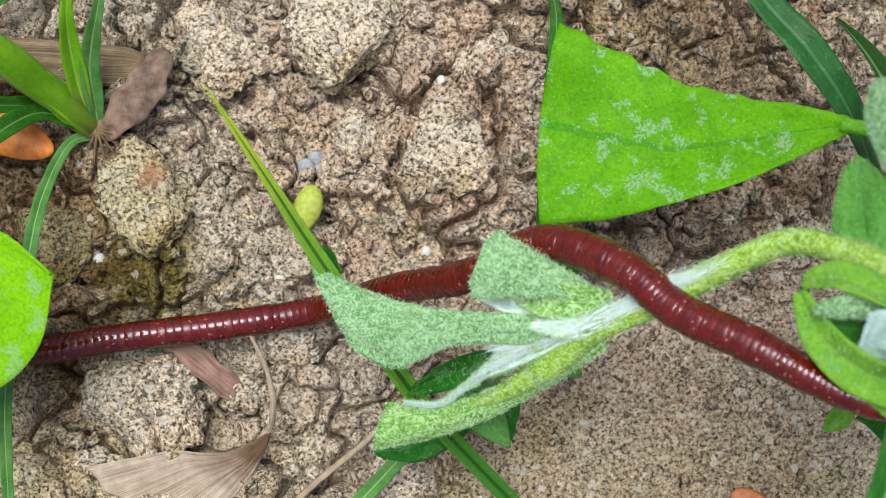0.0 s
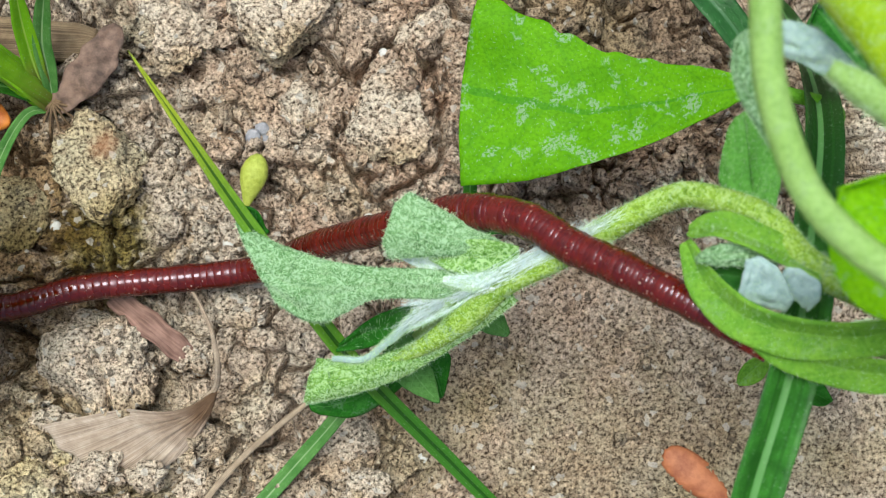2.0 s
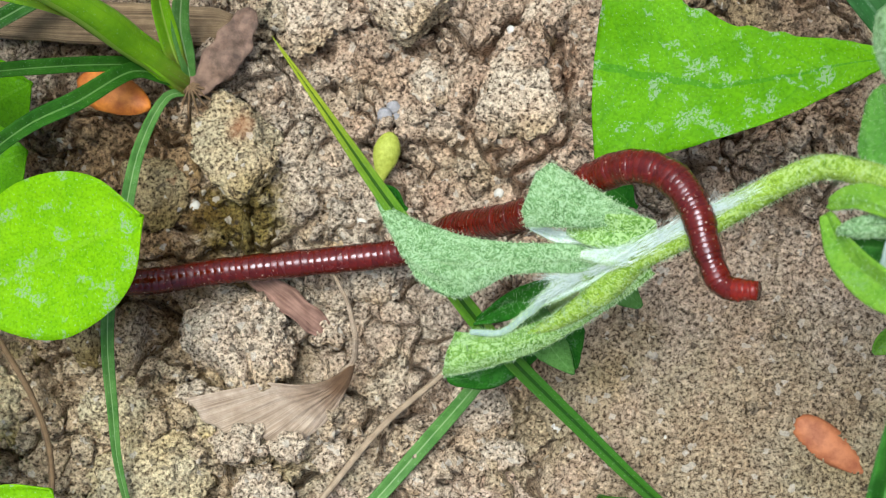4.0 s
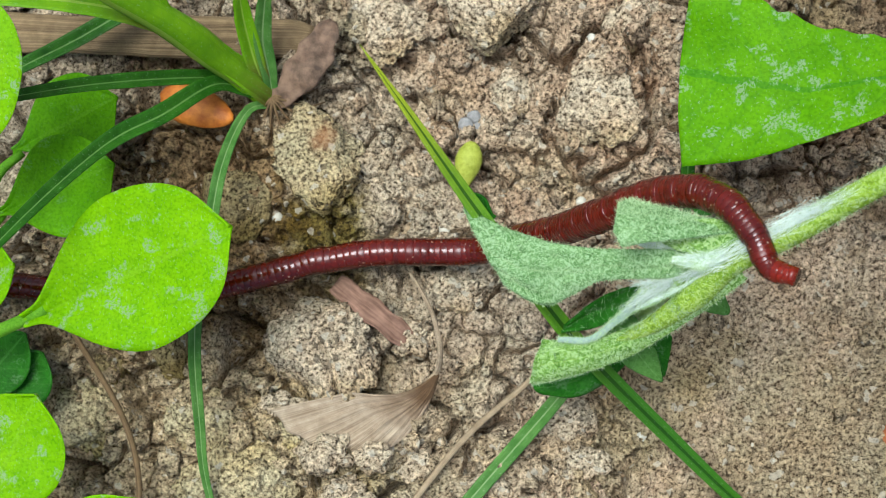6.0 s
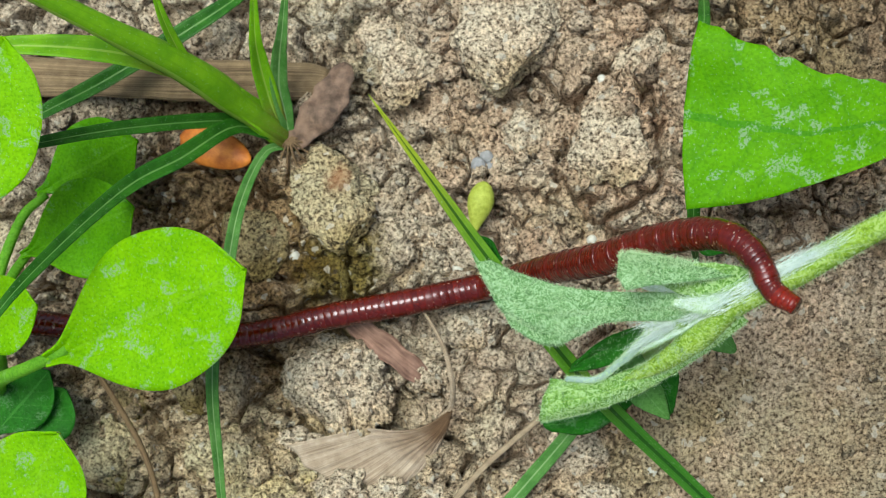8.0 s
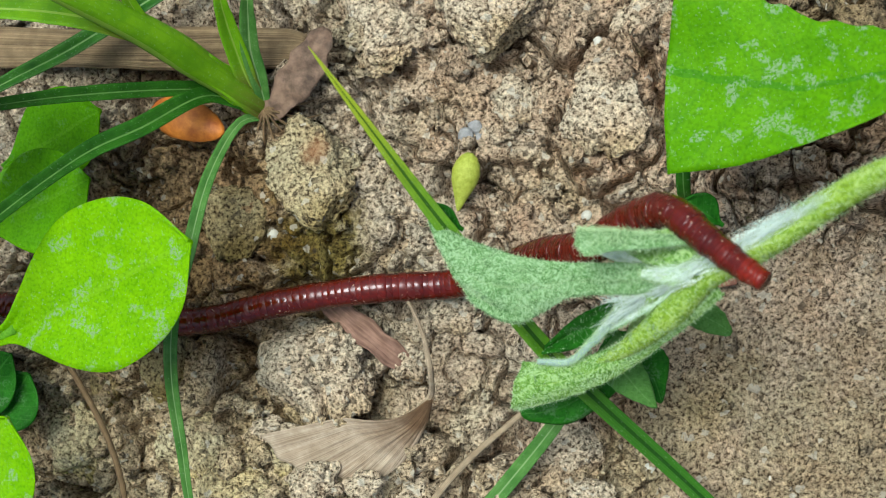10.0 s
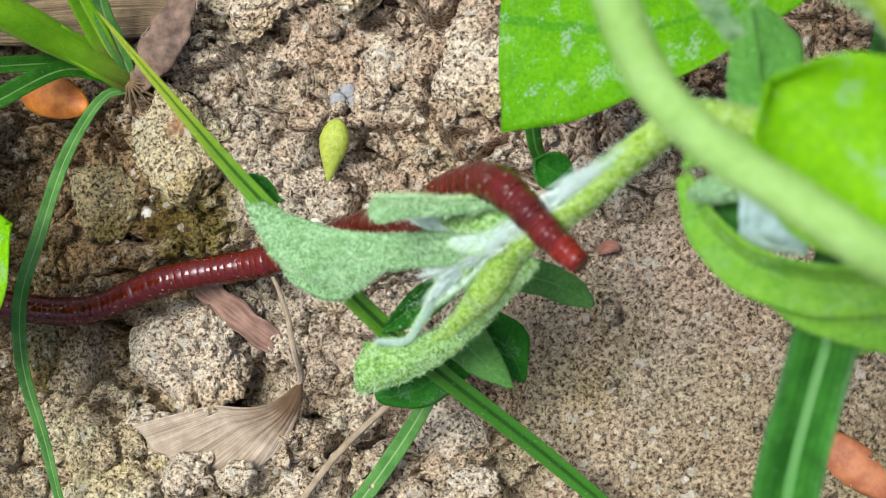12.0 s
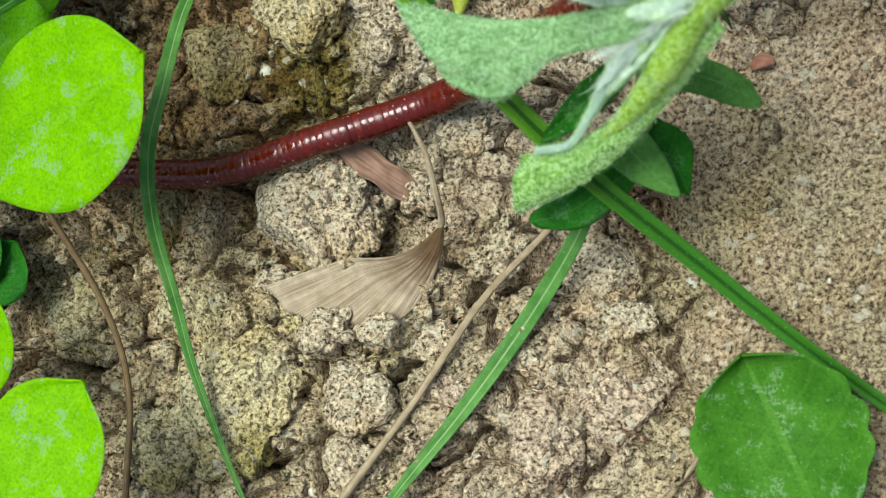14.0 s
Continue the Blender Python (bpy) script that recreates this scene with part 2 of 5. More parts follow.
def leaf_material(name, base, deep, vein, veins=9.0, powder=0.0, rough=0.45, light=0.35, rib=0.022, cross=0.35, edge=None, wool=None):
    """A leaf with midrib and side veins along its own length, blotches, a dusty film and light passing through it."""
    m, nt, b = material(name, rough)
    tc = nt.nodes.new("ShaderNodeTexCoord")
    sep = nt.nodes.new("ShaderNodeSeparateXYZ")
    nt.links.new(tc.outputs["UV"], sep.inputs[0])
    across = calc(nt, "ABSOLUTE", calc(nt, "SUBTRACT", sep.outputs[1], 0.5))
    n1 = noise_of(nt, 260, 4, 0.6)
    n2 = noise_of(nt, 2200, 3, 0.6)
    col = ramp(nt, n1.outputs["Fac"], [(0.32, deep), (0.62, base)])
    midrib = calc(nt, "LESS_THAN", across, rib)
    branch = calc(nt, "FRACT", calc(nt, "MULTIPLY", calc(nt, "SUBTRACT", sep.outputs[0], calc(nt, "MULTIPLY", across, cross)), veins))
    side = calc(nt, "LESS_THAN", branch, 0.09)
    lines = calc(nt, "MAXIMUM", calc(nt, "MULTIPLY", midrib, 0.75), calc(nt, "MULTIPLY", side, 0.28))
    col = mix(nt, lines, col, vein)
    fine = ramp(nt, n2.outputs["Fac"], [(0.36, (0.45, 0.55, 0.35)), (0.52, (1, 1, 1)), (0.66, (1.15, 1.12, 1.1))])
    col = mix(nt, 0.45, col, mix(nt, 1.0, col, fine, "MULTIPLY"))
    if wool:
        # curled wool lying on the green
        curls = noise_of(nt, 1000, 3, 0.65)
        curls.inputs["Distortion"].default_value = 2.2
        col = mix(nt, calc(nt, "MULTIPLY", soft_step(nt, curls.outputs["Fac"], 0.48, 0.60), 0.9), col, wool)
        col = mix(nt, calc(nt, "MULTIPLY", soft_step(nt, curls.outputs["Fac"], 0.45, 0.36), 0.7), col, tuple(c * 0.5 for c in deep))
    if edge:
        col = mix(nt, calc(nt, "GREATER_THAN", across, 0.475), col, edge)
    if powder:
        patch = noise_of(nt, 330, 3, 0.5)
        speck = noise_of(nt, 2600, 3, 0.7)
        k = calc(nt, "MULTIPLY", soft_step(nt, patch.outputs["Fac"], 0.565, 0.63), soft_step(nt, speck.outputs["Fac"], 0.47, 0.53))
        few = soft_step(nt, speck.outputs["Fac"], 0.63, 0.67)
        col = mix(nt, calc(nt, "MULTIPLY", calc(nt, "MAXIMUM", k, few), powder), col, (0.33, 0.44, 0.31))
    b.inputs["Specular IOR Level"].default_value = 0.11
    nt.links.new(col, b.inputs["Base Color"])
    h = calc(nt, "ADD", calc(nt, "MULTIPLY", n2.outputs["Fac"], 0.5), calc(nt, "MULTIPLY", lines, -0.8))
    bump(nt, b, h, 0.5, 0.0004)
    tr = nt.nodes.new("ShaderNodeBsdfTranslucent")
    nt.links.new(col, tr.inputs["Color"])
    sh = nt.nodes.new("ShaderNodeMixShader")
    sh.inputs[0].default_value = light
    nt.links.new(b.outputs[0], sh.inputs[1])
    nt.links.new(tr.outputs[0], sh.inputs[2])
    nt.links.new(sh.outputs[0], nt.nodes["Material Output"].inputs["Surface"])
    return m


def blade_material(name, base, deep, pale, stripes=7.0, rough=0.4, light=0.3, width=0.05, tip=None, foot=None, stripe=0.35):
    """Grass: parallel veins along the blade and a pale keel."""
    m, nt, b = material(name, rough)
    tc = nt.nodes.new("ShaderNodeTexCoord")
    sep = nt.nodes.new("ShaderNodeSeparateXYZ")
    nt.links.new(tc.outputs["UV"], sep.inputs[0])
    n1 = noise_of(nt, 300, 4, 0.6)
    n2 = noise_of(nt, 2600, 2, 0.6)
    col = ramp(nt, n1.outputs["Fac"], [(0.35, deep), (0.62, base)])
    line = calc(nt, "LESS_THAN", calc(nt, "FRACT", calc(nt, "MULTIPLY", sep.outputs[1], stripes)), 0.22)
    keel = calc(nt, "LESS_THAN", calc(nt, "ABSOLUTE", calc(nt, "SUBTRACT", sep.outputs[1], 0.5)), width)
    if foot:
        col = mix(nt, soft_step(nt, sep.outputs[0], foot[0], foot[1]), col, foot[2])
    if tip:
        col = mix(nt, soft_step(nt, sep.outputs[0], tip[0], tip[1]), col, tip[2])
    col = mix(nt, calc(nt, "MULTIPLY", line, stripe), col, deep)
    col = mix(nt, calc(nt, "MULTIPLY", keel, 0.8), col, pale)
    b.inputs["Specular IOR Level"].default_value = 0.25
    dust = calc(nt, "GREATER_THAN", n2.outputs["Fac"], 0.66)
    col = mix(nt, calc(nt, "MULTIPLY", dust, 0.2), col, (0.45, 0.6, 0.4))
    nt.links.new(col, b.inputs["Base Color"])
    bump(nt, b, calc(nt, "ADD", line, n2.outputs["Fac"]), 0.35, 0.0003)
    tr = nt.nodes.new("ShaderNodeBsdfTranslucent")
    nt.links.new(col, tr.inputs["Color"])
    sh = nt.nodes.new("ShaderNodeMixShader")
    sh.inputs[0].default_value = light
    nt.links.new(b.outputs[0], sh.inputs[1])
    nt.links.new(tr.outputs[0], sh.inputs[2])
    nt.links.new(sh.outputs[0], nt.nodes["Material Output"].inputs["Surface"])
    return m


def plain_material(name, a, c, scale=300, rough=0.7, relief=0.4, depth=0.0004, detail=5):
    m, nt, b = material(name, rough)
    n1 = noise_of(nt, scale, detail, 0.65)
    nt.links.new(ramp(nt, n1.outputs["Fac"], [(0.35, a), (0.65, c)]), b.inputs["Base Color"])
    bump(nt, b, n1.outputs["Fac"], relief, depth)
    return m


def streak_material(name, a, c, lines=40.0, rough=0.8, relief=0.6):
    """Dry plant fibre: streaks along the length."""
    m, nt, b = material(name, rough)
    tc = nt.nodes.new("ShaderNodeTexCoord")
    mp = nt.nodes.new("ShaderNodeMapping")
    mp.inputs["Scale"].default_value = (2.0, lines, 1.0)
    nt.links.new(tc.outputs["UV"], mp.inputs[0])
    n = node(nt, "ShaderNodeTexNoise", Scale=1.0, Detail=5.0, Roughness=0.6)
    nt.links.new(mp.outputs[0], n.inputs["Vector"])
    n2 = noise_of(nt, 500, 4, 0.6)
    col = ramp(nt, n.outputs["Fac"], [(0.34, a), (0.62, c)])
    col = mix(nt, 0.5, col, mix(nt, 1.0, col, ramp(nt, n2.outputs["Fac"], [(0.4, (0.55, 0.5, 0.45)), (0.6, (1, 1, 1))]), "MULTIPLY"))
    nt.links.new(col, b.inputs["Base Color"])
    bump(nt, b, n.outputs["Fac"], relief, 0.0005)
    return m


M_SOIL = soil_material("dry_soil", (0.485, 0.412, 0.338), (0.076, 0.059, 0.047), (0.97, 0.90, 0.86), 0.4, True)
M_CLOD = soil_material("clay_clod", (0.53, 0.445, 0.358), (0.11, 0.085, 0.065), (0.98, 0.88, 0.81), 0.5)
M_LEAF = leaf_material("bright_leaf", (0.155, 0.40, 0.003), (0.11, 0.32, 0.003), (0.08, 0.28, 0.012), 7, 0.7, 0.55, 0.35)
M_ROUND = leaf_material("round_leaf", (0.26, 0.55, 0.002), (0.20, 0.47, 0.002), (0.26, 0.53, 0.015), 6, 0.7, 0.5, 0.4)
# deeper green than round_leaf: shade on the lower leaves put into the colour
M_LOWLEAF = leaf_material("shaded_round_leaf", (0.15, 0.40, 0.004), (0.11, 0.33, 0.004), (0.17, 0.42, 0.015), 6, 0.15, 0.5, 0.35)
M_WEEDSTALK = leaf_material("weed_stalk", (0.17, 0.40, 0.03), (0.11, 0.30, 0.02), (0.2, 0.42, 0.06), 12, 0.2, 0.55, 0.3)
M_GRASS = blade_material("grass_blade", (0.05, 0.175, 0.016), (0.022, 0.10, 0.008), (0.17, 0.33, 0.09))
M_STALK = blade_material("grass_stalk", (0.23, 0.47, 0.012), (0.15, 0.35, 0.01), (0.34, 0.50, 0.08), 9, foot=(0.45, 0.10, (0.15, 0.15, 0.03)))
M_LEAN = blade_material("leaning_blade", (0.17, 0.36, 0.03), (0.10, 0.26, 0.02), (0.015, 0.07, 0.008), 5, width=0.13, tip=(0.66, 0.95, (0.36, 0.42, 0.03)), foot=(0.52, 0.36, (0.06, 0.19, 0.02)))
M_KEEL = blade_material("dark_keel", (0.03, 0.12, 0.012), (0.02, 0.08, 0.008), (0.02, 0.08, 0.01), 3)
# its far half is darkened: the shadow behind the shoot put into the colour
M_BROAD = blade_material("broad_blade", (0.065, 0.235, 0.028), (0.025, 0.11, 0.012), (0.15, 0.34, 0.10), 4, width=0.085, tip=(0.50, 0.62, (0.018, 0.075, 0.009)), stripe=0.6)
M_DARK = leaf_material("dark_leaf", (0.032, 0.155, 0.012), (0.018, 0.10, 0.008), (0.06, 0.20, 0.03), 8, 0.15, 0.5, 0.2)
M_WOOL = leaf_material("woolly_leaf", (0.25, 0.42, 0.20), (0.14, 0.29, 0.10), (0.30, 0.46, 0.23), 5, 0.2, 0.85, 0.25, wool=(0.43, 0.61, 0.38))
M_WOOLSTEM = leaf_material("woolly_stem", (0.31, 0.47, 0.05), (0.21, 0.37, 0.035), (0.42, 0.54, 0.22), 20, 0.5, 0.85, 0.15, wool=(0.46, 0.60, 0.20))
M_FELT = plain_material("white_felt", (0.60, 0.72, 0.70), (0.82, 0.90, 0.88), 1500, 0.95, 0.6, 0.0004)
# bluish felt; its darker tone puts the shade on the buds into the colour
M_BUD = plain_material("bud_felt", (0.29, 0.40, 0.385), (0.42, 0.53, 0.52), 1500, 0.95, 0.5, 0.0003)
M_SMOOTH = leaf_material("shoot_leaf", (0.18, 0.43, 0.075), (0.12, 0.33, 0.05), (0.18, 0.42, 0.09), 6, 0.1, 0.7, 0.3)
M_CUP = leaf_material("cupped_leaf", (0.24, 0.46, 0.05), (0.15, 0.35, 0.035), (0.28, 0.50, 0.08), 5, 0.2, 0.8, 0.3)
M_DUSTY = blade_material("dusty_blade", (0.14, 0.30, 0.075), (0.075, 0.20, 0.04), (0.30, 0.43, 0.20), 6)
M_WOOLLOW = leaf_material("woolly_low_leaf", (0.23, 0.41, 0.085), (0.13, 0.29, 0.05), (0.31, 0.48, 0.12), 5, 0.25, 0.85, 0.25, wool=(0.46, 0.64, 0.30))
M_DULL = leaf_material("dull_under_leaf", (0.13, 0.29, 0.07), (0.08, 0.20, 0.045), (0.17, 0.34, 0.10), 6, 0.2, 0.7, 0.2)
M_YELLOW = leaf_material("yellow_woolly_stem", (0.31, 0.46, 0.015), (0.23, 0.38, 0.015), (0.38, 0.5, 0.08), 20, 0.3, 0.85, 0.2)
M_FUZZ = plain_material("woolly_hair", (0.40, 0.58, 0.31), (0.58, 0.74, 0.48), 500, 0.9, 0.0)
M_PALE = leaf_material("pale_stem", (0.36, 0.54, 0.17), (0.29, 0.46, 0.12), (0.3825, 0.51, 0.255), 20, 0.2, 0.6, 0.3)
M_STRAW = streak_material("dry_straw", (0.25, 0.175, 0.115), (0.44, 0.345, 0.25), 14)
M_STICK = streak_material("weathered_straw", (0.09, 0.055, 0.028), (0.35, 0.245, 0.145), 26, 0.85, 1.0)
M_DRY = streak_material("dry_leaf", (0.20, 0.135, 0.09), (0.58, 0.46, 0.36), 46)
M_RUST = streak_material("brown_leaf", (0.13, 0.065, 0.05), (0.30, 0.17, 0.135), 7)
M_ORANGE = plain_material("orange_petal", (0.38, 0.09, 0.012), (0.66, 0.22, 0.03), 420, 0.55, 0.5, 0.0004)
M_SEED = plain_material("yellow_bud", (0.27, 0.31, 0.03), (0.40, 0.44, 0.07), 1400, 0.6, 0.6, 0.0004)
M_WHITE = plain_material("white_grit", (0.42, 0.39, 0.36), (0.64, 0.62, 0.59), 700, 0.5, 0.5, 0.0004)
M_MOULD = plain_material("grey_mould", (0.22, 0.21, 0.235), (0.36, 0.355, 0.385), 900, 0.95, 0.9, 0.0006)
M_TWIG = streak_material("brown_twig", (0.10, 0.06, 0.03), (0.24, 0.15, 0.08), 10)


def worm_material(name, dark, red, gloss):
    m, nt, b = material(name, 0.24)
    tc = nt.nodes.new("ShaderNodeTexCoord")
    sep = nt.nodes.new("ShaderNodeSeparateXYZ")
    nt.links.new(tc.outputs["Object"], sep.inputs[0])
    belly = ramp(nt, calc(nt, "ADD", calc(nt, "MULTIPLY", sep.outputs[1], 220.0), 0.5), [(0.1, red), (0.62, dark)])
    n = noise_of(nt, 900, 4, 0.6)
    col = mix(nt, 0.55, belly, mix(nt, 1.0, belly, ramp(nt, n.outputs["Fac"], [(0.35, (0.5, 0.45, 0.45)), (0.65, (1.25, 1.2, 1.2))]), "MULTIPLY"))
    info = nt.nodes.new("ShaderNodeObjectInfo")
    col = mix(nt, 1.0, col, ramp(nt, info.outputs["Random"], [(0.0, (0.82, 0.8, 0.8)), (0.6, (1.0, 1.0, 1.0)), (1.0, (1.18, 1.18, 1.15))]), "MULTIPLY")
    tcs = nt.nodes.new("ShaderNodeTexCoord")
    shift = nt.nodes.new("ShaderNodeVectorMath")
    shift.operation = "SCALE"
    nt.links.new(info.outputs["Random"], shift.inputs["Scale"])
    shift.inputs[0].default_value = (0.7, 0.4, 0.9)
    moved = nt.nodes.new("ShaderNodeVectorMath")
    nt.links.new(tcs.outputs["Object"], moved.inputs[0])
    nt.links.new(shift.outputs[0], moved.inputs[1])
    dirt = node(nt, "ShaderNodeTexNoise", Scale=1700.0, Detail=2.0, Roughness=0.5)
    nt.links.new(moved.outputs[0], dirt.inputs["Vector"])
    speck = soft_step(nt, dirt.outputs["Fac"], 0.685, 0.715)
    col = mix(nt, calc(nt, "MULTIPLY", speck, 0.7), col, (0.40, 0.28, 0.22))
    nt.links.new(col, b.inputs["Base Color"])
    film = node(nt, "ShaderNodeTexNoise", Scale=420.0, Detail=2.0, Roughness=0.5)
    nt.links.new(moved.outputs[0], film.inputs["Vector"])
    nt.links.new(calc(nt, "ADD", calc(nt, "MULTIPLY", soft_step(nt, film.outputs["Fac"], 0.45, 0.62), 0.20), calc(nt, "ADD", 0.09, calc(nt, "MULTIPLY", info.outputs["Random"], 0.05))), b.inputs["Roughness"])
    b.inputs["Subsurface Weight"].default_value = 0.05
    b.inputs["Subsurface Radius"].default_value = (0.0012, 0.0004, 0.0003)
    b.inputs["Specular IOR Level"].default_value = gloss
    b.inputs["Specular Tint"].default_value = (0.92, 0.84, 1.0, 1)
    bump(nt, b, n.outputs["Fac"], 0.16, 0.0003)
    return m


M_WORM = worm_material("worm_skin", (0.021, 0.0014, 0.0006), (0.095, 0.0056, 0.0016), 0.50)
M_WORMMID = worm_material("worm_fore", (0.030, 0.0019, 0.0008), (0.12, 0.007, 0.002), 0.45)
M_WORMTIP = worm_material("worm_tip", (0.055, 0.003, 0.001), (0.20, 0.012, 0.003), 0.45)


# ---- ground: one sheet of crumbly soil to the horizon ----
NOISE_TABLES = {}


def value_noise(x, y, scale, seed):
    """Smooth random field in numpy; x and y in centimetres, scale in cells per centimetre."""
    if seed not in NOISE_TABLES:
        NOISE_TABLES[seed] = np.random.RandomState(seed).rand(256, 256)
    r = NOISE_TABLES[seed]
    fx, fy = x * scale + 511.3, y * scale + 377.7
    ix, iy = np.floor(fx).astype(int), np.floor(fy).astype(int)
    u, v = fx - ix, fy - iy
    u, v = u * u * (3 - 2 * u), v * v * (3 - 2 * v)
    a, b = r[ix % 256, iy % 256], r[(ix + 1) % 256, iy % 256]
    c, d = r[ix % 256, (iy + 1) % 256], r[(ix + 1) % 256, (iy + 1) % 256]
    return (a * (1 - u) + b * u) * (1 - v) + (c * (1 - u) + d * u) * v - 0.5


def cells(p, freq, seed):
    """Rounded crumbs packed side by side: 1 at a crumb's middle, 0 in the gaps, times its own random height. p: (n, 2) or (n, 3)."""
    q = p * freq
    base = np.floor(q).astype(np.int64)
    best = np.full(len(q), 9.0, dtype=np.float32)
    tone = np.zeros(len(q), dtype=np.float32)
    dim = q.shape[1]
    r = np.random.RandomState(seed)
    table = r.rand(4096, dim + 1).astype(np.float32)
    for off in np.ndindex(*(3,) * dim):
        c = base + np.array(off) - 1
        hsh = (c[:, 0] * 73 + c[:, 1] * 1259 + (c[:, 2] * 3571 if dim == 3 else 0)) % 4096
        v = table[hsh]
        d = ((c + 0.1 + 0.8 * v[:, :dim] - q) ** 2).sum(1)
        closer = d < best
        best = np.where(closer, d, best).astype(np.float32)
        tone = np.where(closer, v[:, dim], tone)
    return np.clip(1 - best / 0.66, 0, 1) ** 0.8 * (0.45 + 0.55 * tone)


def smooth(a, b, x):
    t = np.clip((x - a) / (b - a), 0, 1)
    return t * t * (3 - 2 * t)


def cracks(p, freq, seed):
    """Lumps parted by cracks: the gap to the next lump (0 in the crack) and each lump's own random number."""
    q = p * freq
    base = np.floor(q).astype(np.int64)
    first = np.full(len(q), 9.0)
    second = np.full(len(q), 9.0)
    tone = np.zeros(len(q))
    table = np.random.RandomState(seed).rand(4096, 3)
    for off in np.ndindex(3, 3):
        c = base + np.array(off) - 1
        v = table[(c[:, 0] * 73 + c[:, 1] * 1259) % 4096]
        d = np.sqrt(((c + 0.05 + 0.9 * v[:, :2] - q) ** 2).sum(1))
        closer = d < first
        second = np.where(closer, first, np.minimum(second, d))
        tone = np.where(closer, v[:, 2], tone)
        first = np.where(closer, d, first)
    return second - first, tone


X0, X1, Y0, Y1, STEP = -6.0, 11.8, -5.1, 6.8, 0.0215


def soil_height(x, y):
    """Height of the soil in centimetres before its crumbs."""
    x, y = np.asarray(x, dtype=float), np.asarray(y, dtype=float)
    h = 0.26 * value_noise(x, y, 0.28, 1) + 0.16 * value_noise(x, y, 0.8, 2) + 0.10 * value_noise(x, y, 2.1, 3)
    slab = smooth(4.6, 5.6, x + 0.5 * value_noise(x, y, 1.1, 9)) * smooth(2.2, 1.2, y + 0.4 * value_noise(x, y, 1.3, 8))
    flat = 0.10 + 0.10 * value_noise(x, y, 0.35, 4) + 0.03 * value_noise(x, y, 2.0, 5)
    h = h * (1 - slab) + flat * slab
    loose = 1 - 0.93 * slab
    bend = np.stack([(x + 0.55 * value_noise(x, y, 1.3, 51) + 0.22 * value_noise(x, y, 3.9, 52) + 0.10 * value_noise(x, y, 9.0, 55)).ravel(),
                     (y + 0.55 * value_noise(x, y, 1.3, 53) + 0.22 * value_noise(x, y, 3.9, 54) + 0.10 * value_noise(x, y, 9.0, 56)).ravel()], -1)
    for freq, deep, rise, seed in ((0.62, 0.54, 0.34, 61), (1.5, 0.28, 0.16, 62)):
        gap, tone = cracks(bend, freq, seed)
        gap, tone = gap.reshape(x.shape), tone.reshape(x.shape)
        h = h + loose * (rise * (tone - 0.5) * smooth(0.02, 0.22, gap) - deep * (1 - smooth(0.0, 0.10, gap)) * smooth(0.15, 0.5, tone + value_noise(x, y, 0.9, seed + 9)))
    pit = value_noise(x, y, 1.15, 41) + 0.45 * value_noise(x, y, 3.1, 42) + 0.2 * value_noise(x, y, 7.0, 43)
    h = h - 0.40 * smooth(0.20, 0.34, pit) * loose
    hollow = np.exp(-((x + 0.6) ** 2 / 1.6 + (y - 2.0) ** 2 / 1.0)) + np.exp(-((x + 2.5) ** 2 / 2.5 + (y - 3.0) ** 2 / 1.6))
    bed = np.exp(-(((x - 0.35) / 1.35) ** 2 + ((y + 0.12) / 1.10) ** 2) ** 2)
    return h - 0.22 * hollow - 0.30 * bed, slab


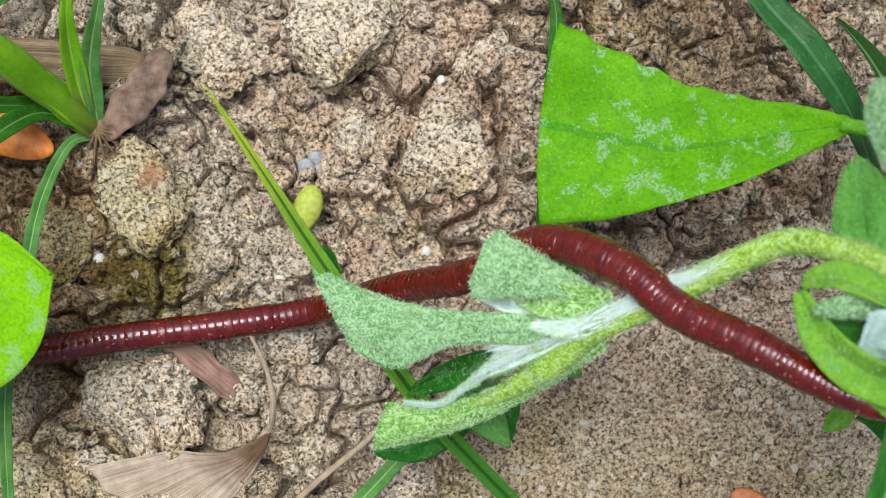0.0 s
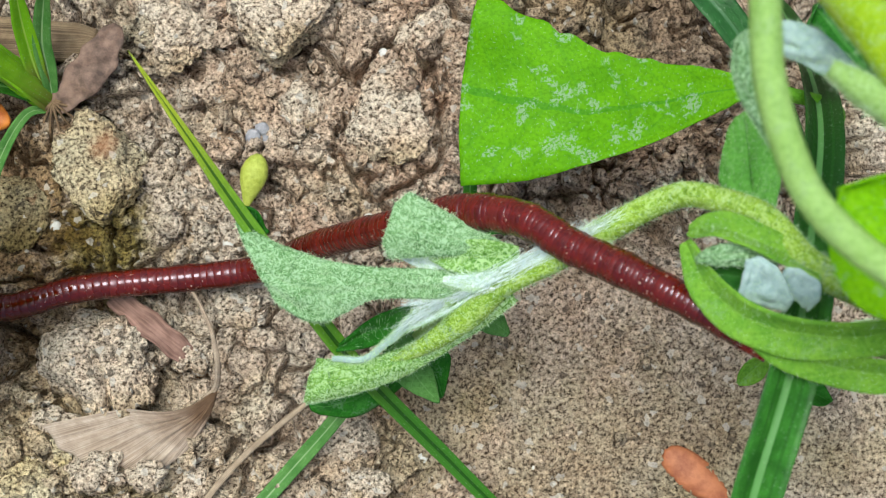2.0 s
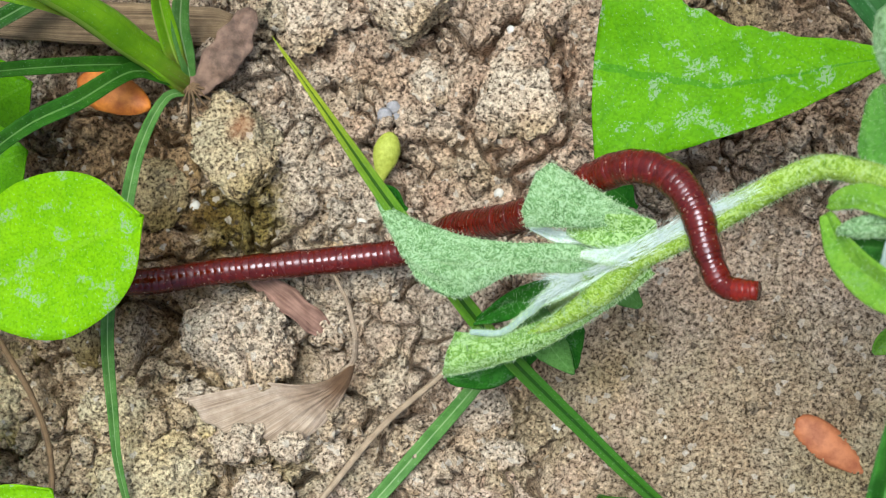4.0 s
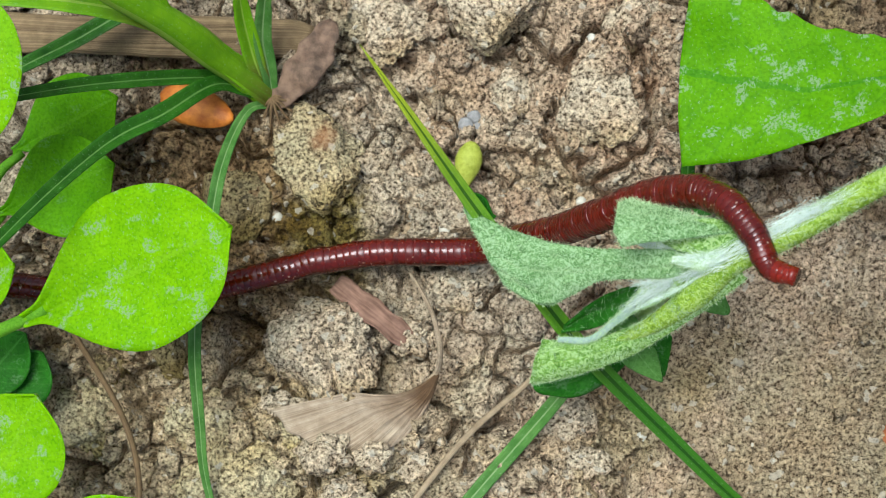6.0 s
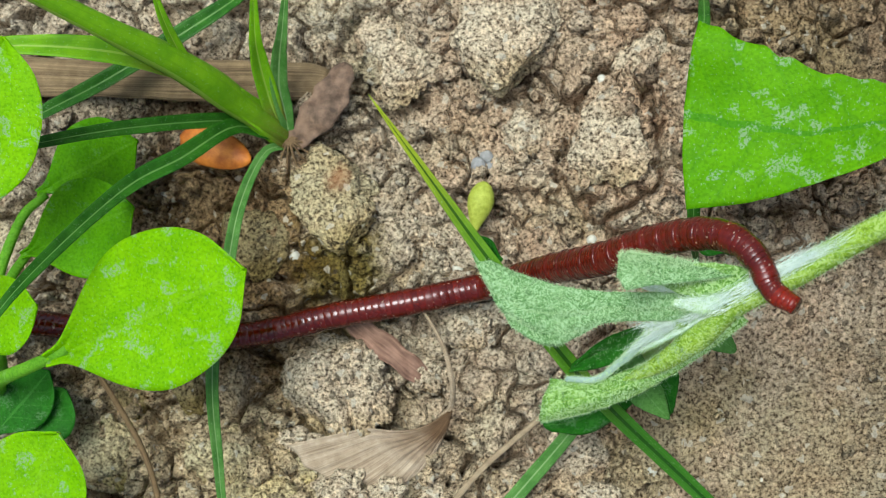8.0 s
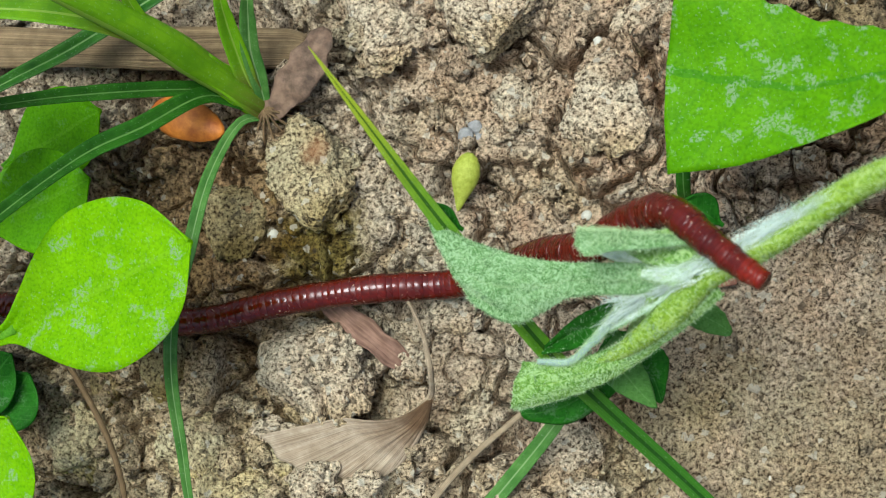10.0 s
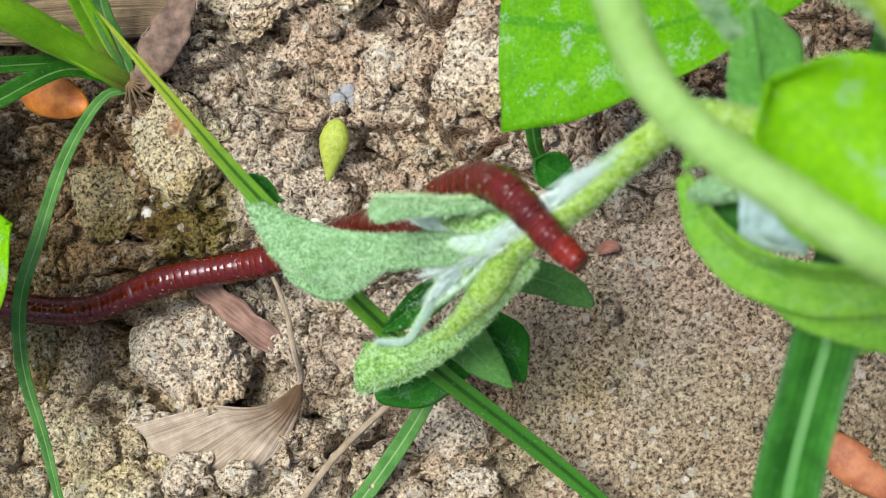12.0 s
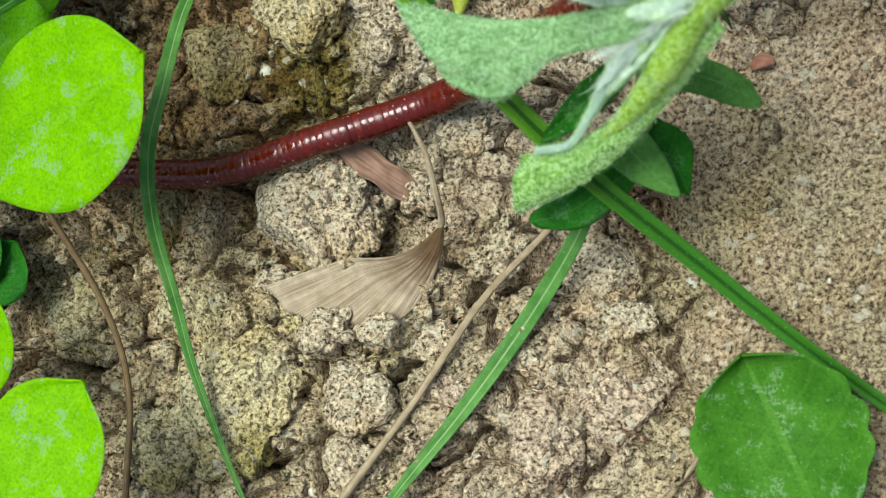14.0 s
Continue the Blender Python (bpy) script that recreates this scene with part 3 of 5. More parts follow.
def build_ground():
    inner_x = np.arange(X0, X1, STEP)
    inner_y = np.arange(Y0, Y1, STEP)
    far = np.array([0.06 * 1.5 ** k for k in range(1, 33)]).cumsum()
    far = far[far < 60000]
    xs = np.concatenate([X0 - far[::-1], inner_x, inner_x[-1] + far])
    ys = np.concatenate([Y0 - far[::-1], inner_y, inner_y[-1] + far])
    gx, gy = np.meshgrid(xs, ys, indexing="ij")
    h, slab = soil_height(gx, gy)
    reach = np.maximum(np.maximum(X0 - gx, gx - X1), np.maximum(Y0 - gy, gy - Y1))
    h = h * np.exp(-np.clip(reach, 0, None) / 40.0)
    # crumbs: half-sunk rounded grains of many sizes
    i0, j0 = len(far), len(far)
    ni, nj = len(inner_x), len(inner_y)
    sub = h[i0:i0 + ni, j0:j0 + nj]
    base = sub.copy()
    smask = slab[i0:i0 + ni, j0:j0 + nj]
    r = np.random.RandomState(11)
    for count, lo, hi in ((50, 0.14, 0.24), (500, 0.05, 0.12)):
        for k in range(count):
            cx, cy = r.uniform(X0 + 0.4, X1 - 0.4), r.uniform(Y0 + 0.4, Y1 - 0.4)
            rad = lo + (hi - lo) * r.rand() ** 2
            ci, cj = int((cx - X0) / STEP), int((cy - Y0) / STEP)
            s = smask[ci, cj]
            if s > 0.4 and rad > 0.05 and r.rand() < 0.93 * s:
                continue
            m = int(rad / STEP) + 2
            a, b, c, d = max(ci - m, 0), min(ci + m + 1, ni), max(cj - m, 0), min(cj + m + 1, nj)
            dx = (inner_x[a:b, None] - cx) / rad
            dy = (inner_y[None, c:d] - cy) / (rad * r.uniform(0.7, 1.2))
            q = 1 - dx * dx - dy * dy - 0.5 * r.rand() * dx * dy
            lump = base[ci, cj] + rad * (1.05 * np.clip(q, 0, 1) ** 0.8 - 0.45 + 0.35 * r.rand()) * (1 - 0.35 * s)
            sub[a:b, c:d] = np.where(q > 0, np.maximum(sub[a:b, c:d], lump), sub[a:b, c:d])
    sub += 0.035 * value_noise(gx[i0:i0 + ni, j0:j0 + nj], gy[i0:i0 + ni, j0:j0 + nj], 9.0, 15) * (1 - 0.5 * smask)
    flatp = np.stack([gx[i0:i0 + ni, j0:j0 + nj].ravel(), gy[i0:i0 + ni, j0:j0 + nj].ravel()], -1)
    loose = (1 - 0.85 * smask) * (0.30 + 1.5 * np.clip(value_noise(gx[i0:i0 + ni, j0:j0 + nj], gy[i0:i0 + ni, j0:j0 + nj], 0.7, 21) + 0.20, 0, 1))
    for k, (size, push) in enumerate(((5.0, 0.16), (12.0, 0.09), (26.0, 0.04))):
        wx, wy = flatp[:, 0].copy(), flatp[:, 1].copy()
        flatp = flatp + push * np.stack([value_noise(wx, wy, size, 71 + k), value_noise(wx, wy, size, 81 + k)], -1)
    sub += 0.08 * loose * cells(flatp, 3.7, 31).reshape(ni, nj)
    sub += (0.075 * loose + 0.048 * smask + 0.018) * cells(flatp + 3.3, 8.0, 32).reshape(ni, nj)
    sub += (0.024 * loose + 0.026 * smask + 0.046) * cells(flatp + 7.7, 17.0, 33).reshape(ni, nj)
    nx, ny = len(xs), len(ys)
    verts = np.stack([gx, gy, h], -1).reshape(-1, 3) * CM
    idx = np.arange(nx * ny).reshape(nx, ny)
    quads = np.stack([idx[:-1, :-1], idx[1:, :-1], idx[1:, 1:], idx[:-1, 1:]], -1).reshape(-1, 4)
    me = bpy.data.meshes.new("ground")
    me.vertices.add(len(verts))
    me.vertices.foreach_set("co", verts.astype(np.float32).ravel())
    me.loops.add(len(quads) * 4)
    me.loops.foreach_set("vertex_index", quads.astype(np.int32).ravel())
    me.polygons.add(len(quads))
    me.polygons.foreach_set("loop_start", np.arange(0, len(quads) * 4, 4, dtype=np.int32))
    me.update()
    me.validate()
    me.materials.append(M_SOIL)
    me.shade_smooth()
    tagged(new("ground", me), "pale brown crumbly garden soil with cracks and grit", "soil", kind="structure")


build_ground()


def ground_z(x, y):
    return float(soil_height(np.array([x]), np.array([y]))[0][0])


# ---- clods of earth ----
def unit_ball(detail):
    bm = bmesh.new()
    bmesh.ops.create_icosphere(bm, subdivisions=detail, radius=1.0)
    co = np.array([tuple(v.co) for v in bm.verts], dtype=np.float32)
    tri = np.array([[v.index for v in f.verts] for f in bm.faces], dtype=np.int32)
    bm.free()
    return co, tri


BALLS = {k: unit_ball(k) for k in (4, 5, 6)}


def clod(at, size, seed, label="dry lump of pale clay soil on the ground", turn=0.0, detail=5, rough=0.6, material_=None, crack=False, lobes=None, lift=0.0):
    """A broken lump of earth: flat-sided, crumbly, sunk a little into the ground."""
    co, tri = BALLS[detail]
    r = np.random.RandomState(seed + 100)
    n = r.normal(size=(13, 3))
    n /= np.linalg.norm(n, axis=1)[:, None]
    side = r.uniform(0.66, 1.02, 13)
    reach = np.min(np.where(co @ n.T > 0.05, side / np.maximum(co @ n.T, 0.05), 9.0), axis=1)
    d = 0.30 * np.minimum(reach, 1.18) + 0.70 * np.minimum(reach, 1.05)
    for count, lo, hi, k in ((60, 0.14, 0.36, 0.30),):
        c = r.normal(size=(count, 3)).astype(np.float32)
        c /= np.linalg.norm(c, axis=1)[:, None]
        a = (lo + (hi - lo) * r.rand(count) ** 2).astype(np.float32)
        q = 1 - (2 - 2 * (co @ c.T)) / (a * a)[None, :]
        d = d + k * rough * np.max(np.sqrt(np.clip(q, 0, 1)) * a[None, :], axis=1)
    mean = sum(size) / 3
    real = co * np.array(size, dtype=np.float32)
    d = d + rough * (0.34 * cells(real, 1.9, seed + 4) + 0.26 * cells(real, 4.3, seed + 5) + 0.09 * cells(real, 9.0, seed + 6) + (0.07 * cells(real, 19.0, seed + 7) if detail > 5 else 0.0)) / mean - 0.34 * rough / mean
    if crack:
        line = co[:, 0] * 0.97 + co[:, 1] * 0.22 + 0.08 * np.sin(co[:, 1] * 6.0 + 1.0) + 0.05 * np.sin(co[:, 2] * 9.0)
        d = d - 0.26 * np.exp(-(line / 0.045) ** 2) * (0.25 + 0.75 * smooth(0.35, -0.15, co[:, 1]))
    p = co * d[:, None]
    if lobes:
        # the lump's plan: its reach in eight directions, and a flatter top
        turned = np.arctan2(co[:, 1], co[:, 0]) / (math.pi / 4)
        low_k = np.floor(turned).astype(int)
        f = turned - low_k
        f = f * f * (3 - 2 * f)
        ring = np.array(lobes)
        plan = ring[low_k % 8] * (1 - f) + ring[(low_k + 1) % 8] * f
        flat_r = np.maximum(np.hypot(co[:, 0], co[:, 1]), 0.05)
        p[:, :2] *= (plan * 1.20 * flat_r ** -0.25)[:, None]
    p[:, 2] = np.maximum(p[:, 2], -0.5)
    p = p * np.array(size, dtype=np.float32) * 0.93
    t = radians(turn)
    p = np.stack([p[:, 0] * math.cos(t) - p[:, 1] * math.sin(t), p[:, 0] * math.sin(t) + p[:, 1] * math.cos(t), p[:, 2]], -1)
    me = bpy.data.meshes.new("soil_clod")
    me.vertices.add(len(p))
    me.vertices.foreach_set("co", (p * CM).astype(np.float32).ravel())
    me.loops.add(len(tri) * 3)
    me.loops.foreach_set("vertex_index", tri.ravel())
    me.polygons.add(len(tri))
    me.polygons.foreach_set("loop_start", np.arange(0, len(tri) * 3, 3, dtype=np.int32))
    me.update()
    me.validate()
    me.materials.append(material_ or M_CLOD)
    me.shade_smooth()
    ob = new("soil_clod", me)
    ob.location = Vector((at[0], at[1], ground_z(at[0], at[1]) + size[2] * 0.30 + lift)) * CM
    return tagged(ob, label, "soil clod", "clods of earth")


M_STAINED = soil_material("stained_clod", (0.43, 0.365, 0.25), (0.13, 0.10, 0.07), (0.97, 0.86, 0.74), 0.8)
_nt = M_STAINED.node_tree
_b = _nt.nodes["Principled BSDF"]
_src = _b.inputs["Base Color"].links[0].from_socket
_tc = _nt.nodes.new("ShaderNodeTexCoord")
_vd = _nt.nodes.new("ShaderNodeVectorMath")
_vd.operation = "DISTANCE"
_vd.inputs[1].default_value = (0.0010, 0.0030, 0.0046)
_nt.links.new(_tc.outputs["Object"], _vd.inputs[0])
_far = calc(_nt, "ADD", calc(_nt, "MULTIPLY", _vd.outputs["Value"], 230.0), calc(_nt, "MULTIPLY", noise_of(_nt, 500, 4, 0.7).outputs["Fac"], 0.5))
_ring = ramp(_nt, _far, [(0.45, (0.75, 0.75, 0.75)), (0.95, (0, 0, 0))])
_sep = _nt.nodes.new("ShaderNodeSeparateColor")
_nt.links.new(_ring, _sep.inputs[0])
_nt.links.new(mix(_nt, _sep.outputs[0], _src, (0.30, 0.12, 0.055)), _b.inputs["Base Color"])

M_DAMP = soil_material("damp_clod", (0.29, 0.235, 0.14), (0.10, 0.075, 0.045), (0.92, 0.82, 0.62), 0.8)
M_OLIVE = soil_material("olive_clod", (0.50, 0.43, 0.30), (0.14, 0.108, 0.07), (0.95, 0.88, 0.72), 0.9)
M_PINK = soil_material("pinkish_clod", (0.50, 0.40, 0.33), (0.09, 0.066, 0.053), (0.97, 0.88, 0.84), 0.1)
clod((0.24, -0.02), (0.97, 0.97, 0.74), 1, "large rounded lump of cracked pale clay soil", 0, 6, 0.55, crack=True, lobes=(0.92, 0.80, 0.68, 0.80, 0.90, 0.80, 0.80, 0.86), lift=0.22)
clod((0.08, 3.02), (0.92, 0.92, 0.46), 2, "tan lump of clay with a rusty stain on top", 0, 6, 0.5, M_STAINED, lobes=(0.62, 0.74, 0.92, 0.80, 0.70, 0.64, 0.92, 0.68))
clod((1.50, 2.25), (1.0, 1.0, 0.34), 3, detail=6, rough=0.5, lobes=(0.66, 0.46, 0.74, 0.74, 0.64, 0.66, 0.74, 0.88))
clod((1.15, 5.25), (1.0, 1.0, 0.46), 4, detail=6, rough=0.5, lobes=(0.72, 0.68, 0.76, 0.82, 0.54, 0.58, 0.70, 0.68))
clod((2.90, 5.70), (1.0, 1.0, 0.48), 5, detail=6, rough=0.5, lobes=(0.94, 0.90, 0.86, 0.90, 0.94, 0.74, 0.88, 0.86))
clod((4.60, 3.85), (1.0, 1.0, 0.36), 6, "pinkish lump of crumbly soil", detail=6, rough=0.55, lobes=(0.58, 0.62, 0.66, 0.70, 0.66, 0.60, 0.64, 0.78))
clod((-1.38, 2.30), (0.62, 0.72, 0.52), 7, "smooth rounded mud lump on brown soil", rough=0.35, material_=M_DAMP)
clod((-3.45, -0.05), (0.34, 0.80, 0.42), 8, "smooth flat mud lump on brown soil", rough=0.25, material_=M_DAMP)
clod((-2.35, 0.12), (0.42, 0.72, 0.42), 9, "smooth flat mud lump on brown soil", 12, rough=0.25, material_=M_DAMP)
clod((-1.32, -2.50), (1.0, 1.0, 0.50), 10, detail=6, material_=M_OLIVE, lobes=(0.80, 0.78, 0.84, 0.72, 0.82, 0.95, 1.05, 0.85))
clod((0.50, -2.68), (1.0, 1.0, 0.44), 11, detail=6, lobes=(0.48, 0.42, 0.46, 0.50, 0.44, 0.42, 0.48, 0.42))
clod((4.11, -2.88), (1.0, 1.0, 0.50), 12, "broad low lump of pinkish soil", detail=6, rough=0.45, material_=M_PINK, lobes=(0.70, 0.64, 0.66, 0.70, 0.66, 0.60, 0.68, 0.70))
clod((3.06, -3.44), (1.0, 1.0, 0.46), 13, detail=6, rough=0.45, material_=M_PINK, lobes=(0.46, 0.50, 0.68, 0.50, 0.44, 0.50, 0.70, 0.52))
clod((0.27, -3.60), (1.0, 1.0, 0.40), 14, detail=6, lobes=(0.42, 0.36, 0.38, 0.40, 0.38, 0.36, 0.42, 0.38))
clod((3.98, -1.28), (1.0, 1.0, 0.36), 31, detail=6, rough=0.5, lobes=(0.46, 0.42, 0.44, 0.50, 0.46, 0.44, 0.50, 0.44))
clod((4.30, -1.92), (0.42, 0.30, 0.26), 32, detail=5)
clod((2.55, -1.55), (0.34, 0.28, 0.26), 33, detail=5)
clod((2.80, -2.25), (0.36, 0.30, 0.26), 34, detail=5)
clod((1.75, -2.65), (0.32, 0.30, 0.26), 35, detail=5, material_=M_PINK)
clod((-1.85, -1.30), (0.75, 0.62, 0.42), 15, turn=-25, material_=M_OLIVE)
clod((-3.8, -1.25), (0.62, 0.72, 0.40), 16, material_=M_OLIVE)
clod((1.58, 0.10), (0.36, 0.34, 0.36), 17, detail=4)
clod((1.62, -1.95), (0.38, 0.30, 0.30), 18, detail=4)
clod((0.02, -1.75), (0.36, 0.32, 0.30), 19, detail=4)
clod((-2.6, -3.1), (0.72, 0.62, 0.42), 20, material_=M_OLIVE)
clod((2.25, 0.85), (0.45, 0.42, 0.26), 21, detail=4)
clod((-2.7, 1.3), (0.45, 0.5, 0.32), 22, rough=0.35, material_=M_DAMP)
clod((3.2, 4.0), (0.42, 0.38, 0.26), 23, detail=4)
clod((5.1, 5.2), (0.55, 0.5, 0.3), 24, detail=4)
clod((0.28, -1.72), (0.48, 0.34, 0.34), 26, detail=5, lift=0.22)
clod((-0.42, -1.42), (0.34, 0.28, 0.26), 27, detail=5, material_=M_OLIVE)
clod((1.00, -1.85), (0.34, 0.26, 0.28), 28, detail=5, lift=0.18)
clod((-0.55, -1.00), (0.44, 0.24, 0.26), 29, detail=5, lift=0.15)
clod((0.66, -1.52), (0.20, 0.17, 0.18), 30, detail=4, lift=0.32)


def build_crumbs():
    """Loose crumbs too many to count, in one mesh."""
    bm = bmesh.new()
    bmesh.ops.create_icosphere(bm, subdivisions=2, radius=1.0)
    co = np.array([tuple(v.co) for v in bm.verts])
    tri = np.array([[v.index for v in f.verts] for f in bm.faces])
    bm.free()
    r = np.random.RandomState(77)
    verts, faces, n = [], [], 0
    at_x, at_y = r.uniform(-6.0, 12.0, 1700), r.uniform(-5.0, 7.0, 1700)
    lows, flats = soil_height(at_x, at_y)
    for x, y, low_z, flat in zip(at_x, at_y, lows, flats):
        rad = 0.035 + 0.19 * r.rand() ** 4
        if r.rand() < 0.9 * flat:
            continue
        nrm = r.normal(size=(9, 3))
        nrm /= np.linalg.norm(nrm, axis=1)[:, None]
        h = r.uniform(0.6, 1.0, 9)
        reach = np.min(np.where(co @ nrm.T > 0.05, h / np.maximum(co @ nrm.T, 0.05), 9.0), axis=1)
        p = co * np.minimum(reach, 1.15)[:, None] * rad * r.uniform(0.75, 1.2, 3)
        p = p + 0.20 * rad * r.normal(size=p.shape)
        verts.append(p + np.array([x, y, low_z + 0.14 + rad * 0.3]))
        faces.append(tri + n)
        n += len(co)
    bm = bmesh.new()
    bmesh.ops.create_icosphere(bm, subdivisions=1, radius=1.0)
    co = np.array([tuple(v.co) for v in bm.verts])
    tri = np.array([[v.index for v in f.verts] for f in bm.faces])
    bm.free()
    at_x, at_y = r.uniform(3.0, 11.5, 9000), r.uniform(-5.0, 4.5, 9000)
    lows, flats = soil_height(at_x, at_y)
    for x, y, low_z, flat in zip(at_x, at_y, lows, flats):
        if flat < 0.4:
            continue
        rad = 0.016 + 0.045 * r.rand() ** 3
        p = co * rad * r.uniform(0.7, 1.3, 3) + 0.15 * rad * r.normal(size=co.shape)
        verts.append(p + np.array([x, y, low_z + 0.02 + rad * 0.35]))
        faces.append(tri + n)
        n += len(co)
    me = bpy.data.meshes.new("soil_crumbs")
    me.from_pydata((np.concatenate(verts) * CM).tolist(), [], np.concatenate(faces).tolist())
    me.materials.append(M_SOIL)
    me.shade_smooth()
    tagged(new("soil_crumbs", me), "loose crumbs of dry soil strewn over the ground", "soil", kind="stuff")


build_crumbs()


# ---- grit: single pale grains that stand out ----
def grain(x, y, r, seed, label="small white grain of grit on the soil", name="grit_grain", material_=None):
    bm = bmesh.new()
    bmesh.ops.create_icosphere(bm, subdivisions=2, radius=r)
    for v in bm.verts:
        v.co *= 1 + 0.22 * noise.noise(v.co * (1.1 / r) + Vector((seed, 0, seed * 2)))
        v.co.z *= 0.75
    ob = part(name, bm, material_ or M_WHITE)
    ob.location = Vector((x, y, ground_z(x, y) + r * 0.9)) * CM
    return tagged(ob, label, "grit", "grains of grit")


for k, (gx_, gy_, gr_) in enumerate(((2.09, 1.83, 0.10), (4.29, 2.25, 0.085), (-0.68, 2.08, 0.10), (5.20, -1.49, 0.085), (2.62, 4.89, 0.07), (4.5, 4.87, 0.08), (7.13, -1.04, 0.05),
                                     (7.24, -1.88, 0.05), (6.92, -1.63, 0.05), (6.48, 1.2, 0.05), (-0.9, -3.1, 0.09), (1.0, -3.3, 0.06), (-0.3, -3.9, 0.09), (0.2, -2.4, 0.06))):
    grain(gx_, gy_, gr_, k + 1)


# ---- broad triangular leaf, cut straight across ----
big = thing("cut_leaf", "bright green wedge-shaped leaf with dusty spots and a cut edge", "leaf")


big_edge = [Vector(curve_at([(9.50, 3.70, 4.46), (9.00, 3.86, 4.27), (8.30, 4.02, 3.95), (7.59, 4.24, 3.65), (6.75, 4.66, 3.5), (5.95, 5.06, 3.45)], k / 26)) + Vector((0, 0.035 * math.sin(k * 1.9 + math.sin(k)) * smooth(4.0, 14.0, np.array(float(k))).item(), 0)) for k in range(27)]
part("blade", loft(big_edge,
                   [(9.50, 3.50, 4.44), (9.00, 3.25, 4.25), (8.20, 2.90, 3.95), (7.14, 2.58, 3.6), (6.40, 2.44, 3.4), (5.72, 2.39, 3.3)], -0.05, 0.035, 60, 28, 0.05, 4, 0.14), M_LEAF, big)
part("stalk", tube([(9.40, 3.61, 4.41), (9.9, 3.5, 4.5), (10.8, 3.4, 3.6), (11.4, 3.4, -0.2)], lambda s: 0.10, 8, 16), M_WEEDSTALK, big)
move_origin(big, (11.4, 3.4, 0))

# ---- grasses ----
def grass_blade(name, label, pts, w, up=(0, 0, 1), fold=0.3, roll=0.0, peak=0.3, base=0.6, mat=None, nu=44, twist=0.0, tip=0.02, group="", rib=None, keel=0.09):
    ob = thing(name, label, "grass", group)
    part("blade", ribbon(pts, taper(w, base, tip, peak), up, fold, roll, 0.025, nu, 8, 0.04, len(label), twist), mat or M_GRASS, ob)
    part("midrib", tube([Vector(p) - Vector((0, 0, 0.012)) for p in pts], lambda s: keel * w * (1 - 0.85 * s), 6, nu), rib or M_PALE, ob)
    return move_origin(ob, min(pts, key=lambda p: p[2]))


grass_blade("grass", "long green grass blade with yellow tip leaning over soil",
            [(7.9, -3.6, 0.05), (6.6, -2.45, 0.55), (5.5, -1.36, 1.2), (4.5, -0.33, 2.2), (3.88, 0.43, 3.0), (2.9, 1.81, 4.05), (2.2, 2.85, 4.7), (1.52, 3.84, 5.2)], 0.132, fold=0.5, peak=0.5, base=0.6, mat=M_LEAN, rib=M_KEEL, keel=0.26)
grass_blade("grass", "pale green narrow grass blade lying on the soil",
            [(4.45, -0.05, 1.7), (4.0, -0.75, 1.0), (3.11, -1.77, 0.45), (2.1, -2.9, 0.35), (0.97, -4.05, 0.3), (0.2, -5.0, 0.2)], 0.125, fold=0.3, peak=0.4, mat=M_DUSTY, rib=M_DUSTY)
grass_blade("grass", "broad dark green grass blade with a pale midrib above soil",
            [(8.3, -4.6, 4.6), (8.75, -3.0, 5.9), (9.10, -1.35, 6.5), (9.54, 0.1, 6.45), (9.95, 1.6, 5.6), (10.3, 3.2, 4.6), (10.5, 4.8, 2.2), (10.6, 6.0, 0.0)], 0.29, fold=0.9, peak=0.5, base=0.95, mat=M_BROAD, nu=60, rib=M_BROAD)
M_DEEP = blade_material("deep_green_blade", (0.035, 0.13, 0.03), (0.02, 0.08, 0.018), (0.07, 0.17, 0.07), 5)
grass_blade("grass", "dark green grass blade slanting over the soil", [(8.3, 6.4, 2.4), (8.95, 5.4, 2.8), (9.45, 4.8, 2.9), (10.2, 3.9, 2.4), (11.4, 2.6, 0.2)], 0.24, fold=0.35, peak=0.5, mat=M_DEEP, rib=M_DEEP)
grass_blade("grass", "pale thin leaf stalk standing under a cut leaf", [(6.15, 6.3, 0.3), (6.1, 5.4, 1.6), (5.95, 4.0, 2.2), (5.86, 2.5, 2.3), (5.9, 2.0, 1.2), (6.0, 1.7, 0.1)], 0.11, fold=0.2, peak=0.4)

tuft = thing("grass_tuft", "green grass tuft with a thick stalk and spreading narrow blades", "grass")
part("stalk", tube([(-0.58, 3.92, -0.5), (-0.80, 4.10, 0.3), (-1.32, 4.47, 1.1), (-1.86, 4.86, 2.2), (-2.72, 5.25, 3.6), (-3.8, 5.75, 5.0)], lambda s: 0.14 + 0.12 * math.exp(-((s - 0.52) / 0.27) ** 2), 12, 30, 0.1), M_STALK, tuft, "thick yellow-green stalk")
